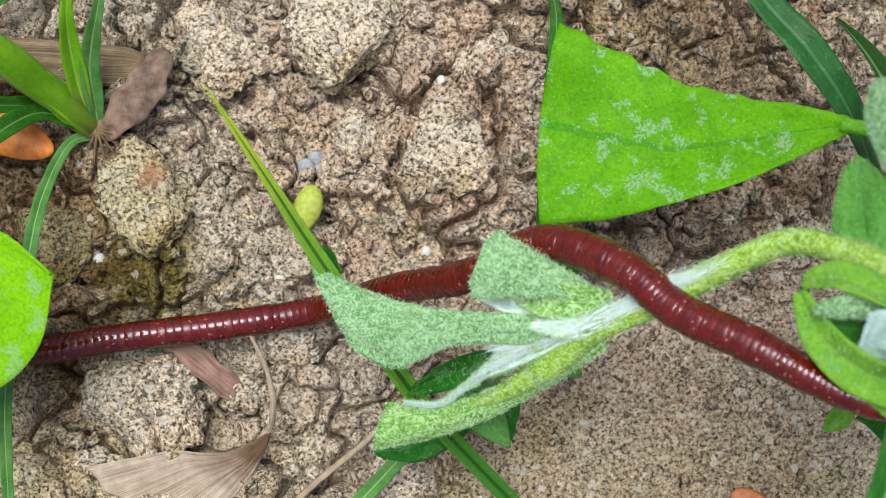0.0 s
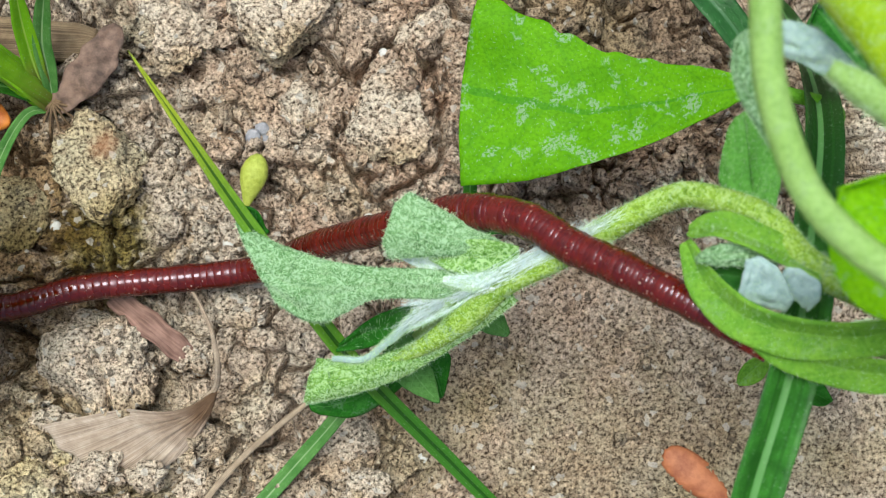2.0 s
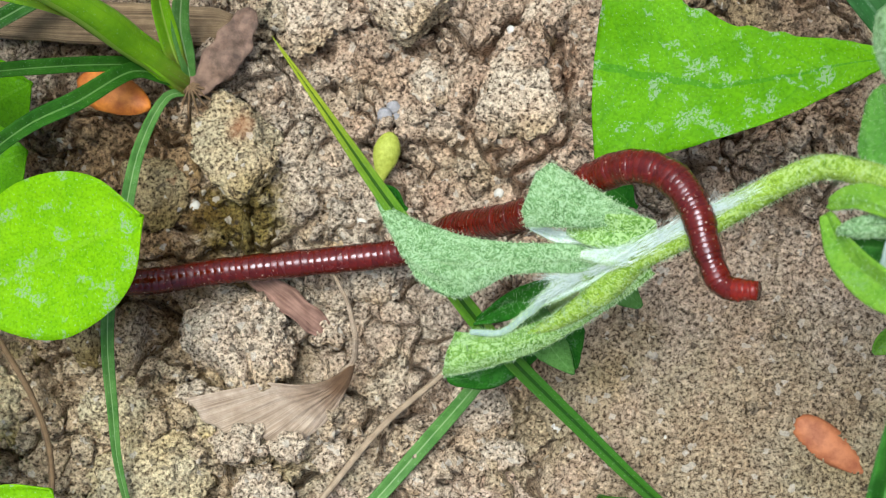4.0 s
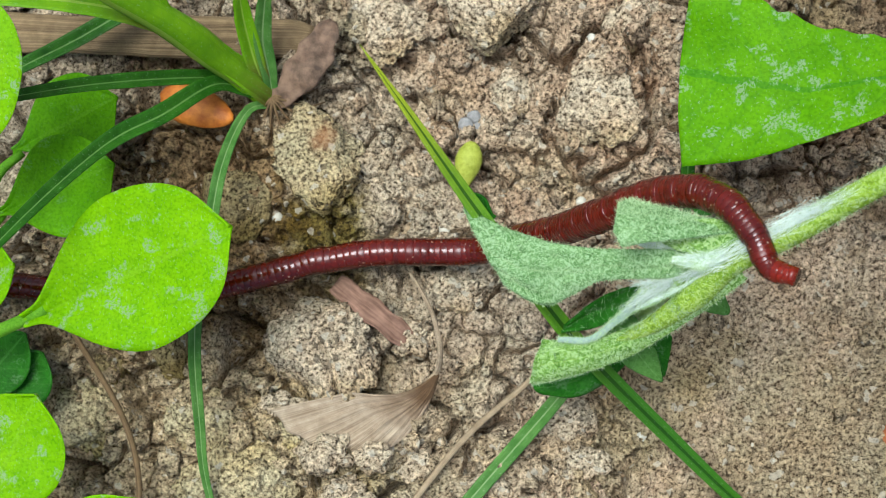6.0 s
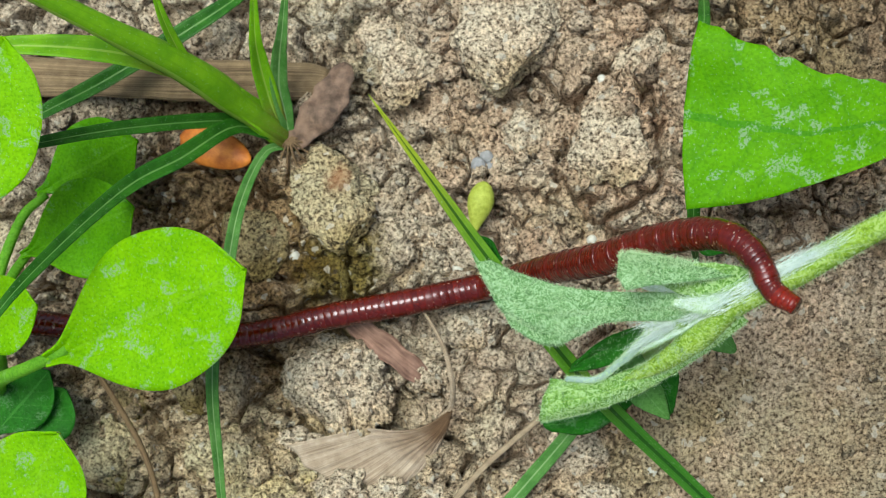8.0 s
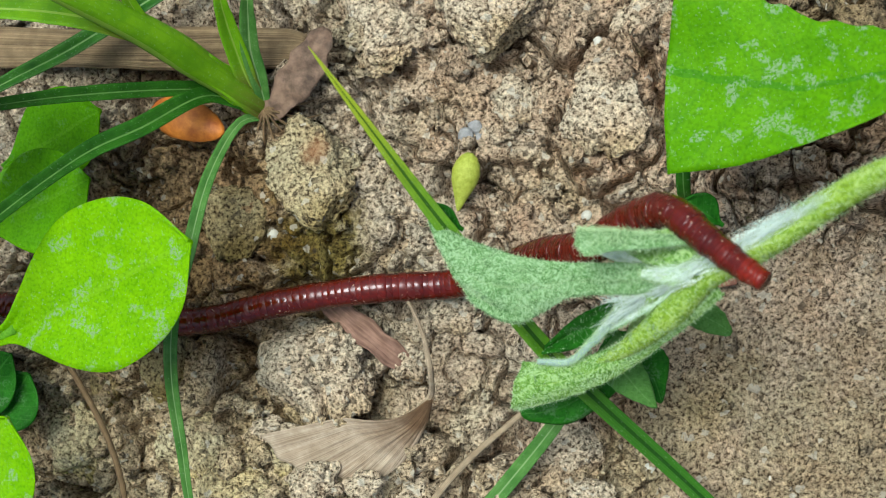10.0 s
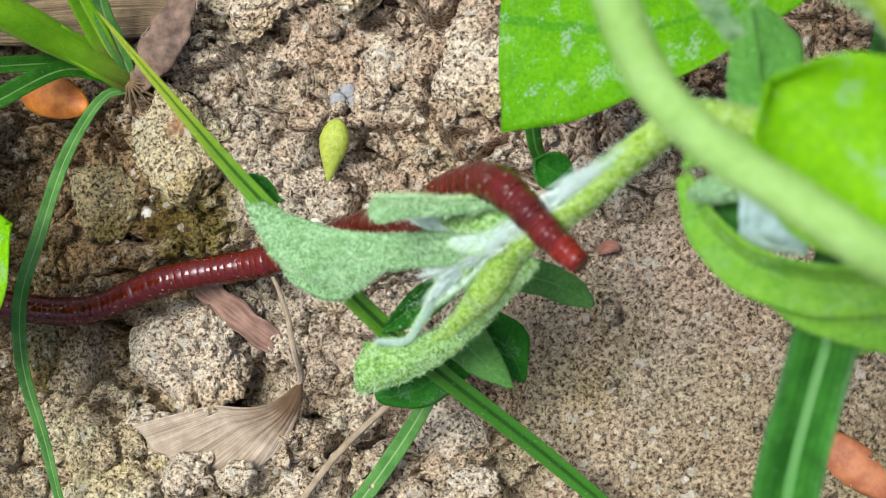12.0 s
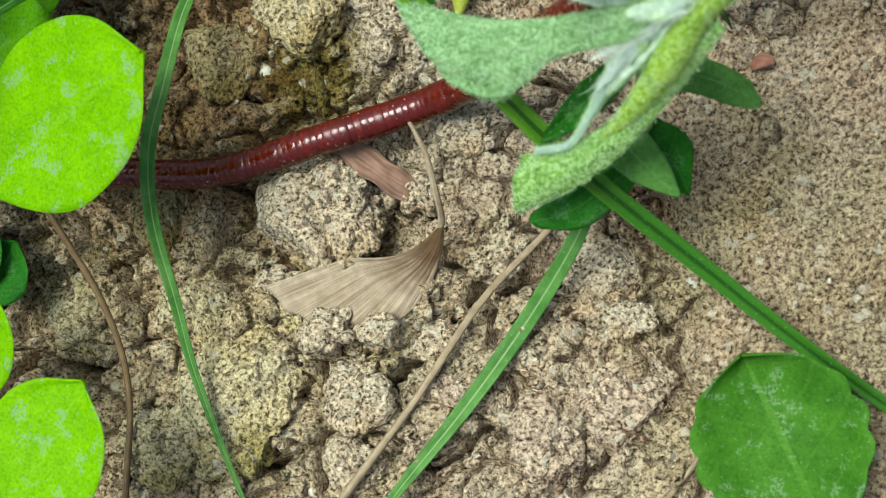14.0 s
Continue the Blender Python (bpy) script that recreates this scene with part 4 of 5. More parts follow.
for pts, w, mat in (
        ([(-1.75, 4.75, 1.9), (-2.61, 5.02, 2.5), (-3.99, 5.12, 3.0), (-6.2, 5.1, 3.2)], 0.24, M_STALK),
        ([(-0.74, 4.06, 0.3), (-0.82, 4.38, 0.7), (-0.87, 4.69, 1.0), (-0.88, 5.10, 1.5), (-0.82, 5.46, 2.0), (-0.6, 6.4, 3.0)], 0.19, M_STALK),
        ([(-0.66, 4.04, 0.3), (-0.66, 4.40, 0.65), (-0.67, 4.77, 1.0), (-0.54, 5.15, 1.5), (-0.38, 5.48, 2.0), (-0.1, 6.4, 2.8)], 0.17, M_DUSTY),
        ([(-0.95, 4.05, 0.4), (-1.45, 4.12, 0.9), (-2.02, 3.50, 1.9), (-2.70, 2.88, 2.8), (-3.49, 1.33, 4.8), (-4.0, 0.3, 5.3)], 0.19, M_GRASS),
        ([(-0.95, 4.10, 0.4), (-1.46, 4.24, 0.8), (-2.68, 3.90, 2.5), (-3.68, 3.45, 4.0), (-4.8, 3.0, 4.9)], 0.15, M_GRASS),
        ([(-1.60, 4.62, 1.75), (-1.84, 4.98, 2.4), (-1.95, 5.45, 3.1), (-2.0, 6.1, 3.8)], 0.11, M_STALK),
        ([(-0.66, 3.92, 0.1), (-0.95, 4.22, 0.62), (-1.40, 4.55, 1.30), (-1.75, 4.80, 2.05)], 0.26, M_STALK),
        ([(-1.2, 6.5, 0.6), (-1.94, 5.91, 0.9), (-3.54, 4.92, 1.1), (-4.82, 4.15, 1.5), (-6.4, 3.1, 1.6)], 0.18, M_GRASS),
        ([(-0.72, 3.90, 0.2), (-1.05, 3.72, 0.5), (-1.30, 2.80, 1.1), (-1.35, 1.60, 1.75), (-1.42, 0.75, 2.1), (-1.52, -0.15, 1.9), (-1.62, -1.2, 1.2), (-1.62, -2.2, 0.75), (-1.25, -3.7, 0.45), (-0.8, -5.0, 0.3)], 0.125, M_DUSTY)):
    part("blade", ribbon(pts, taper(w * 0.86, 0.55, 0.02, 0.35), (0.2, 0.1, 1), 0.45, 0, 0.025, 40, 8, 0.05, w * 50), mat, tuft)
for pts, w in (([(-0.58, 3.92, 0.0), (-0.72, 4.08, 0.40), (-0.95, 4.36, 0.85), (-1.22, 4.64, 1.35)], 0.17), ([(-0.62, 3.88, 0.05), (-0.86, 4.02, 0.40), (-1.18, 4.24, 0.85), (-1.55, 4.52, 1.45)], 0.14)):
    part("sheath", ribbon(pts, lambda s, w=w: w * (0.75 + 0.25 * math.sin(3 * s)) * (1 - 0.6 * s * s), (0.3, 0.2, 1), -0.55, 12, 0.025, 24, 8, 0.15, w * 90), M_STALK, tuft, "folded yellow-green leaf sheath")
for k in range(9):
    a = radians(-150 + 24 * k)
    reach_ = 0.35 + 0.25 * (k * 5 % 4) / 3
    part("root", tube([(-0.66, 3.98, 0.34), (-0.64 + 0.25 * reach_ * math.cos(a), 3.96 + 0.25 * reach_ * math.sin(a), 0.36), (-0.62 + reach_ * math.cos(a), 3.92 + reach_ * math.sin(a), 0.12), (-0.60 + 1.4 * reach_ * math.cos(a + 0.2), 3.90 + 1.4 * reach_ * math.sin(a + 0.2), -0.15)], lambda s: 0.030 - 0.018 * s, 6, 12, 0.3, k), M_TWIG, tuft, "thin brown root fibre")
move_origin(tuft, (-0.65, 3.9, 0))


# ---- round-leaved weed ----
weed = thing("round_leaved_weed", "low weed with smooth rounded yellow-green leaves dusted with white specks", "weed")


# half width of a rounded leaf at even steps from its stalk to its tip
LEAF_OUTLINE = [(k, 0, 0) for k in (0.07, 0.13, 0.36, 0.65, 0.87, 0.98, 1.0, 0.95, 0.82, 0.55, 0.0)]


def round_leaf(base, tip, half, up=(0, 0, 1), cup=0.08, roll=0.0, power=0.62, sag=0.0, label="", parent=None, mat=None, teeth=0.0):
    """A rounded leaf from its stalk end to its tip."""
    b, t = Vector(base), Vector(tip)
    seed = b.x + t.y

    def fn(u, v):
        d = (t - b)
        u = 0.5 - 0.5 * math.cos(math.pi * u)
        p = b + d * u + Vector((0, 0, 1)) * (sag * math.sin(math.pi * u))
        side = d.cross(Vector(up)).normalized()
        n = side.cross(d.normalized())
        a = radians(roll)
        sd, nn = side * math.cos(a) + n * math.sin(a), n * math.cos(a) - side * math.sin(a)
        w = max(half * max(curve_at(LEAF_OUTLINE, u).x, 0.0) ** (power / 0.62), 0.012)
        edge = 1 + 0.02 * noise.noise(Vector((u * 5, v * 0.7, seed))) + teeth * (abs(math.sin(u * 19)) - 0.6) * v * v
        return p + sd * (w * v * edge) + nn * (cup * half * v * v + 0.06 * half * noise.noise(Vector((u * 3, v * 2, seed))))

    return part("leaf", sheet(fn, 48, 18, 0.04), mat or M_ROUND, parent or weed, label)


def leaf_stalk(pts, r=0.09, parent=None, mat=None):
    return part("leaf_stalk", tube(pts, lambda s: r * (1.25 - 0.4 * s), 8, 14), mat or M_WEEDSTALK, parent or weed)


round_leaf((-3.85, 0.36, 2.70), (-0.50, 1.62, 3.75), 1.15, power=0.56)
leaf_stalk([(-5.6, -0.2, 0.3), (-5.0, 0.05, 1.8), (-4.3, 0.25, 2.4), (-3.5, 0.52, 2.8)], 0.11)
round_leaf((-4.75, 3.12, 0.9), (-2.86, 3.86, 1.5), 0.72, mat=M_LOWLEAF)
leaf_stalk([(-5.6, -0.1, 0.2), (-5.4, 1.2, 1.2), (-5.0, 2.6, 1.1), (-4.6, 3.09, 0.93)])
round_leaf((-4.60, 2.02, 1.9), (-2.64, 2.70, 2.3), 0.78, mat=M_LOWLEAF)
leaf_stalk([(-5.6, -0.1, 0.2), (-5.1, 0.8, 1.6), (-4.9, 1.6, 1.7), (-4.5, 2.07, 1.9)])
round_leaf((-4.65, 2.0, 4.2), (-3.75, 4.9, 4.7), 0.90)
leaf_stalk([(-5.7, -0.1, 0.2), (-5.5, 0.6, 2.0), (-5.0, 1.4, 3.6), (-4.62, 2.05, 4.2)])
round_leaf((-5.6, 0.9, 2.0), (-4.1, 1.2, 2.5), 0.62)
round_leaf((-4.75, -2.75, 2.3), (-3.70, -0.72, 2.6), 0.88)
leaf_stalk([(-5.7, -0.4, 0.2), (-5.8, -1.2, 1.2), (-5.6, -2.2, 2.0), (-4.73, -2.70, 2.3)])
# low weed leaf in dark leaf green: its shade is painted as colour
round_leaf((-5.0, -1.1, 0.8), (-4.25, -0.1, 0.9), 0.50, mat=M_DARK)
round_leaf((-3.6, -4.4, 3.0), (-1.95, -2.2, 3.1), 0.9)
leaf_stalk([(-5.7, -0.5, 0.2), (-5.6, -2.4, 1.8), (-4.6, -3.9, 2.8), (-3.55, -4.35, 3.0)])
# this one too takes the dark green in place of shade
round_leaf((-5.5, -0.9, 0.9), (-4.45, 0.20, 1.1), 0.5, mat=M_DARK)
move_origin(weed, (-5.65, -0.2, 0))

# ---- woolly plant: arching stem, felted leaves, shoot above ----
wool = thing("woolly_plant", "grey-green woolly cudweed with an arching stem and felted leaves", "plant")


def fuzz(surface, count, length, seed, parent, lean=0.5):
    """Short pale hairs standing on a part, as one mesh."""
    r = random.Random(seed)
    me = surface.data
    faces = [p for p in me.polygons]
    areas = np.cumsum([p.area for p in faces])
    bm = bmesh.new()
    for k in range(int(count * 2.0)):
        f = faces[int(np.searchsorted(areas, r.random() * areas[-1]))]
        vs = [me.vertices[i].co for i in f.vertices]
        a, b = r.random(), r.random()
        p = vs[0].lerp(vs[1], a).lerp(vs[-1].lerp(vs[2], a) if len(vs) > 3 else vs[2], b) / CM
        n = f.normal
        d = (n + Vector((r.uniform(-1, 1), r.uniform(-1, 1), r.uniform(-1, 1))) * lean).normalized()
        side = d.cross(Vector((r.uniform(-1, 1), r.uniform(-1, 1), r.uniform(-1, 1)))).normalized() * 0.0022
        ln = length * r.uniform(0.35, 1.2)
        bend = Vector((r.uniform(-1, 1), r.uniform(-1, 1), r.uniform(-1, 1))) * ln * 0.4
        q = p + d * ln * 0.5
        e = p + d * ln + bend
        v = [bm.verts.new(x) for x in (p - side, p + side, q + side * 0.8, q - side * 0.8, e)]
        bm.faces.new((v[0], v[1], v[2], v[3]))
        bm.faces.new((v[3], v[2], v[4]))
    ob = part("hairs", bm, M_FUZZ, parent, "fine white woolly hairs", smooth=False)
    return tagged(ob, kind="stuff")


def felted(name, pts, width, fold, roll, count, seed, label="", mat=None, up=(0, 0, 1), wave=0.12, thick=0.05, hair=0.05, nu=36):
    ob = part(name, ribbon(pts, width, up, fold, roll, thick, nu, 14, wave, seed), mat or M_WOOL, wool, label)
    fuzz(ob, count, hair, seed, ob)
    return ob


def felted_loft(name, upper, lower, bulge, count, seed, label="", mat=None, wave=0.1, hair=0.05, end=0.0):
    ob = part(name, loft(upper, lower, bulge, 0.05, 40, 16, wave, seed, end), mat or M_WOOL, wool, label)
    fuzz(ob, count, hair, seed, ob)
    return ob


# arching stem from the leafy joint up to the shoot and down to its root
stem = part("stem", tube([(4.75, -0.02, 3.22), (5.25, 0.20, 3.72), (5.80, 0.58, 4.32), (6.25, 1.00, 4.80), (6.9, 1.30, 5.2), (7.63, 1.70, 5.75), (8.25, 1.97, 6.25), (8.7, 1.87, 6.65), (9.16, 1.62, 6.95), (9.6, 1.1, 7.1), (10.6, 0.7, 6.6), (11.6, 0.5, 3.8), (11.9, 0.5, -0.2)],
                         lambda s: (0.172 + 0.02 * math.sin(9 * s)) * min(1.0, 0.25 + 4.5 * s), 14, 70, 0.06), M_WOOLSTEM, wool, "yellow-green stem with white wool")
fuzz(stem, 5200, 0.06, 31, stem)


felted_loft("leaf", [(6.05, 1.12, 4.82), (5.3, 1.18, 4.58), (4.53, 1.21, 4.32), (3.9, 1.33, 4.16), (3.3, 1.53, 4.06), (2.74, 1.80, 4.0)],
            [(6.0, 0.88, 4.75), (5.4, 0.80, 4.52), (4.62, 0.80, 4.22), (4.2, 0.61, 4.02), (3.80, 0.48, 3.9), (3.30, 0.74, 3.9)], 0.10, 6500, 41, "grey-green felted leaf with a square end")
felted_loft("leaf", [(6.3, 1.12, 4.78), (5.75, 0.62, 4.18), (5.2, 0.29, 3.62), (4.69, 0.10, 3.2), (4.15, 0.0, 2.85), (3.76, 0.04, 2.7)],
            [(6.45, 0.78, 4.65), (5.95, 0.40, 4.15), (5.4, 0.04, 3.65), (4.91, -0.24, 3.2), (4.2, -0.48, 2.7), (3.57, -0.62, 2.4)], 0.22, 4200, 42, "long woolly lower leaf with a rolled edge", M_WOOLLOW)
felted_loft("leaf", [(5.6, 0.84, 4.3), (5.0, 0.74, 3.75), (4.5, 0.56, 3.25), (4.05, 0.22, 2.85)], [(5.3, 0.55, 3.9), (4.9, 0.32, 3.45), (4.4, 0.16, 3.05), (3.98, 0.12, 2.8)], -0.25, 300, 43, "dark green folded leaf edged with white wool", M_DARK, 0.1, 0.06)
def wool_strands(lines, count, seed, parent, thick=0.008):
    """Long white fibres combed along lines, each line with its spread at both ends, in one mesh."""
    r = random.Random(seed)
    bm = bmesh.new()
    for k in range(count):
        pts, spread, fray = lines[k % len(lines)]
        s0 = r.uniform(-0.15, 0.75)
        s1 = min(s0 + r.uniform(0.2, 0.5), 1.0)
        off = Vector((r.gauss(0, 1), r.gauss(0, 1), abs(r.gauss(0, 0.35))))
        drift = Vector((r.gauss(0, 1), r.gauss(0, 1), r.gauss(0, 0.4))) * 0.06
        last = None
        for j in range(6):
            q = j / 5
            at = max(s0, 0.0) + (s1 - max(s0, 0.0)) * q
            p = Vector(curve_at(pts, at)) + off * (spread + (fray - spread) * at) + drift * q * q
            wv = Vector((r.uniform(-1, 1), r.uniform(-1, 1), r.uniform(-1, 1))) * thick * (1.0 - 0.7 * q)
            row = (bm.verts.new(p - wv), bm.verts.new(p + wv))
            if last:
                bm.faces.new((last[0], last[1], row[1], row[0]))
            last = row
    return tagged(part("wool", bm, M_FELT, parent, "white woolly fibres", smooth=False), kind="stuff")


# thin felt web in the fork of the stem, and loose fibres combed out of it
web = felted_loft("white_strip", [(6.10, 1.08, 4.90), (5.80, 0.96, 4.66), (5.45, 0.82, 4.36), (5.10, 0.70, 4.08)], [(5.98, 0.88, 4.78), (5.65, 0.68, 4.44), (5.30, 0.50, 4.10), (5.00, 0.40, 3.82)], -0.10, 2600, 44, "white felt web in the fork of the stem", M_FELT, hair=0.06)
felted_loft("white_strip", [(5.15, 0.64, 4.00), (4.82, 0.34, 3.56), (4.45, 0.07, 3.16), (3.98, 0.06, 2.92)], [(5.05, 0.42, 3.86), (4.76, 0.20, 3.48), (4.42, 0.00, 3.08), (3.96, 0.01, 2.86)], 0.25, 1200, 48, "pale felted rim of a folded leaf", M_BUD, hair=0.05)
felted_loft("white_strip", [(6.20, 1.14, 4.98), (5.95, 1.10, 4.94), (5.72, 1.08, 4.84), (5.50, 1.06, 4.76)], [(6.05, 0.94, 4.92), (5.85, 0.90, 4.88), (5.65, 0.94, 4.80), (5.48, 1.00, 4.74)], 0.15, 1500, 45, "white felt at the leaf joint", M_FELT, hair=0.06)
wool_strands([([(6.05, 0.98, 4.98), (5.6, 0.82, 4.56), (5.25, 0.62, 4.20), (4.9, 0.44, 3.84)], 0.04, 0.035),
              ([(6.05, 1.00, 4.98), (5.65, 0.88, 4.62), (5.25, 0.77, 4.38), (5.0, 0.75, 4.24)], 0.04, 0.03),
              ([(6.15, 1.04, 5.00), (5.95, 1.02, 4.97), (5.75, 1.03, 4.90), (5.6, 1.04, 4.84)], 0.05, 0.03),
              ([(6.00, 1.16, 4.92), (5.5, 1.24, 4.72), (5.1, 1.36, 4.50), (4.85, 1.46, 4.36)], 0.02, 0.02),
              ([(5.95, 0.95, 4.98), (6.4, 1.20, 5.16), (6.9, 1.45, 5.42), (7.3, 1.64, 5.70)], 0.06, 0.05),
              ([(6.3, 1.12, 5.10), (6.7, 1.32, 5.30), (7.1, 1.52, 5.58), (7.7, 1.78, 5.98)], 0.06, 0.03)], 1300, 49, stem, 0.0045)
felted("leaf", [(6.45, 1.34, 4.98), (6.05, 1.32, 4.92), (5.70, 1.32, 4.82), (5.32, 1.38, 4.62)], lambda s: 0.06 + 0.17 * math.sin(math.pi * min(0.1 + s * 0.85, 1)), 0.3, 10, 1200, 46, mat=M_WOOLLOW)
felted("white_strip", [(6.0, 1.08, 4.78), (5.3, 1.22, 4.5), (4.85, 1.42, 4.3)], lambda s: 0.07 * (1 - 0.6 * s) + 0.02, 0.3, 0, 700, 47, "white felt strip beside a small leaf", mat=M_FELT, hair=0.06)
# small leaf that the worm lifts: it turns about its own line
POD_AXIS = (Vector((6.32, 1.40, 4.92)), Vector((4.86, 1.92, 5.0)))
pod_len = (POD_AXIS[1] - POD_AXIS[0]).length


def pod_fn(u, v):
    """A curled leaf along local x."""
    w = (0.05 + 0.50 * u) * (1 - 0.45 * smooth(0.90, 1.0, np.array(u)).item())
    a = v * 1.0
    return Vector((pod_len * u, w * (math.sin(a) / 0.95) + 0.14 * u, w * 0.75 * (math.cos(a) - 1) + 0.03 * noise.noise(Vector((u * 5, v * 3, 2)))))


pod = part("leaf", sheet(pod_fn, 34, 16, 0.05), M_WOOL, wool, "small curled felted leaf that turns as the worm passes")
fuzz(pod, 2400, 0.065, 51, pod)

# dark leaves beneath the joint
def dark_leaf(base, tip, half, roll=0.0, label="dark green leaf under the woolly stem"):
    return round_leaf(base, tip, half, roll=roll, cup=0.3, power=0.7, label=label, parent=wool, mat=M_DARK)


def under_leaf(upper, lower, mat, label, seed):
    return part("leaf", loft(upper, lower, 0.10, 0.035, 26, 12, 0.10, seed, 0.06), mat, wool, label)


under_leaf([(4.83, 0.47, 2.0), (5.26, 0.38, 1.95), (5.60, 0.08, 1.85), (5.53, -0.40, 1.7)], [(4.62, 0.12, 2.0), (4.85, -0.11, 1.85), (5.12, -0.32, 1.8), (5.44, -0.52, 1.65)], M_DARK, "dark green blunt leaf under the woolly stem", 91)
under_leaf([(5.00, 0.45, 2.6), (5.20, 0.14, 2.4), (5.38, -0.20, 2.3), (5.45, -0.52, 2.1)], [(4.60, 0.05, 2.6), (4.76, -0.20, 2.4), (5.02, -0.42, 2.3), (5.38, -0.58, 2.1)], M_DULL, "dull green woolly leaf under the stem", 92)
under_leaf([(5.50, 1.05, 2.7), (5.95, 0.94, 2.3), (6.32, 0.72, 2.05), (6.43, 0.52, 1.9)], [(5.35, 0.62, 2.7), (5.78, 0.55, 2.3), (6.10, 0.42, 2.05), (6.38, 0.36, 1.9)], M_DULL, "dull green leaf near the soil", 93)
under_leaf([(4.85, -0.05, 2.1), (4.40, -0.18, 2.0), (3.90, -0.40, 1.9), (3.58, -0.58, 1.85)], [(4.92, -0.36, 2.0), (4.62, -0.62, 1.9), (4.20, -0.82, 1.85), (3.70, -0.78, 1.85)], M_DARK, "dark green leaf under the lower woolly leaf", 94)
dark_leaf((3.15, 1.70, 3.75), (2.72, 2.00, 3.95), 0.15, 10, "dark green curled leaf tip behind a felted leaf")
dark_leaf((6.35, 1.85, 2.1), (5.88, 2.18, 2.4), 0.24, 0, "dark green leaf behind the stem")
part("twig_stem", tube([(5.6, 0.8, 4.5), (5.2, 0.4, 2.6), (4.95, 0.2, 1.0), (4.9, 0.1, -0.1)], lambda s: 0.09, 8, 16), M_PALE, wool)

# shoot: tall stems, cupped leaves and white-felted buds
tall = part("stem", tube([(8.35, 5.2, 9.8), (8.36, 4.3, 10.4), (8.35, 3.35, 10.75), (8.37, 2.58, 10.8), (8.52, 1.93, 10.85), (8.74, 1.44, 10.85), (9.13, 1.03, 10.85), (9.52, 0.74, 10.9), (10.3, 0.2, 10.7), (11.4, -0.1, 7.0), (11.9, 0.45, 0.0)], lambda s: 0.15, 12, 50), M_PALE, wool, "pale green arching stem")
for pts, w, mat, lab in (
        ([(10.9, 0.9, 9.0), (10.35, 2.0, 9.8), (9.85, 2.9, 9.7), (9.35, 3.8, 9.3), (9.1, 4.3, 9.0)], 0.26, M_YELLOW, "thick yellow-green woolly side shoot"),
        ([(10.9, 1.2, 8.9), (10.5, 1.9, 9.4), (9.85, 2.42, 9.6), (9.22, 2.85, 9.6)], 0.17, M_PALE, "pale green woolly side shoot")):
    side = part("side_shoot", tube(pts, lambda s, w=w: w * (0.85 + 0.15 * math.sin(3 * s)) * (1.0 if s < 0.85 else 1 - 2.5 * (s - 0.85)), 14, 36, 0.1), mat, wool, lab)
    fuzz(side, 1600, 0.06, 60 + int(w * 100), side)
round_leaf((10.7, 0.35, 9.2), (9.30, 1.70, 9.5), 0.70, parent=wool, mat=M_ROUND, label="smooth light green leaf of the shoot", cup=0.25)
for pts, w, roll, seed in (
        ([(10.9, 0.45, 7.3), (9.9, 0.33, 7.15), (9.1, 0.45, 6.95), (8.55, 0.85, 6.75), (8.28, 1.40, 6.65)], 0.27, 35, 71),
        ([(11.1, 0.0, 6.9), (10.3, -0.08, 6.9), (9.4, 0.15, 6.85), (8.9, 0.45, 6.7)], 0.22, 25, 72),
        ([(9.7, 1.0, 7.2), (9.1, 1.30, 7.2), (8.6, 1.52, 7.0), (8.30, 1.50, 6.7)], 0.20, -30, 73)):
    felted("leaf", pts, taper(w, 0.8, 0.3, 0.5), 0.45, roll, 500, seed, "cupped green leaf of the shoot", mat=M_CUP)
felted_loft("bud_leaf", [(9.40, 0.72, 7.15), (9.22, 1.00, 7.34), (9.02, 1.17, 7.36), (8.84, 1.16, 7.30)], [(9.36, 0.60, 6.95), (9.14, 0.64, 6.95), (8.92, 0.70, 6.95), (8.80, 0.80, 7.05)], 0.04, 350, 81, "grey-white felted bud leaf", M_BUD, 0.05, 0.03, 0.0)
felted_loft("bud_leaf", [(9.66, 0.70, 7.2), (9.64, 0.88, 7.38), (9.45, 1.02, 7.42), (9.27, 1.08, 7.36)], [(9.60, 0.60, 6.95), (9.50, 0.68, 7.0), (9.34, 0.78, 7.05), (9.22, 0.90, 7.1)], 0.05, 260, 82, "grey-white felted bud leaf", M_BUD, 0.05, 0.03, 0.0)
felted_loft("bud_leaf", [(9.30, 1.20, 7.05), (8.95, 1.34, 7.14), (8.56, 1.33, 7.05), (8.38, 1.22, 6.95)], [(9.15, 1.02, 7.0), (8.85, 1.10, 7.04), (8.55, 1.10, 6.98), (8.36, 1.16, 6.92)], 0.15, 700, 83, "pale felted bud leaf", M_WOOL, 0.2, 0.04, 0.03)
# the cup's shaded inside, its shade drawn as a dark green leaf
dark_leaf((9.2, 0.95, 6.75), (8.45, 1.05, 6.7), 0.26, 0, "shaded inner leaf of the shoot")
felted_loft("leaf", [(9.10, 1.75, 6.7), (9.02, 2.10, 6.66), (9.00, 2.50, 6.62), (8.95, 2.88, 6.6)], [(8.84, 1.80, 6.6), (8.69, 2.10, 6.5), (8.72, 2.40, 6.5), (8.78, 2.68, 6.5)], 0.12, 500, 74, "green shoot leaf with a curled edge", M_SMOOTH, 0.15, 0.03, 0.05)
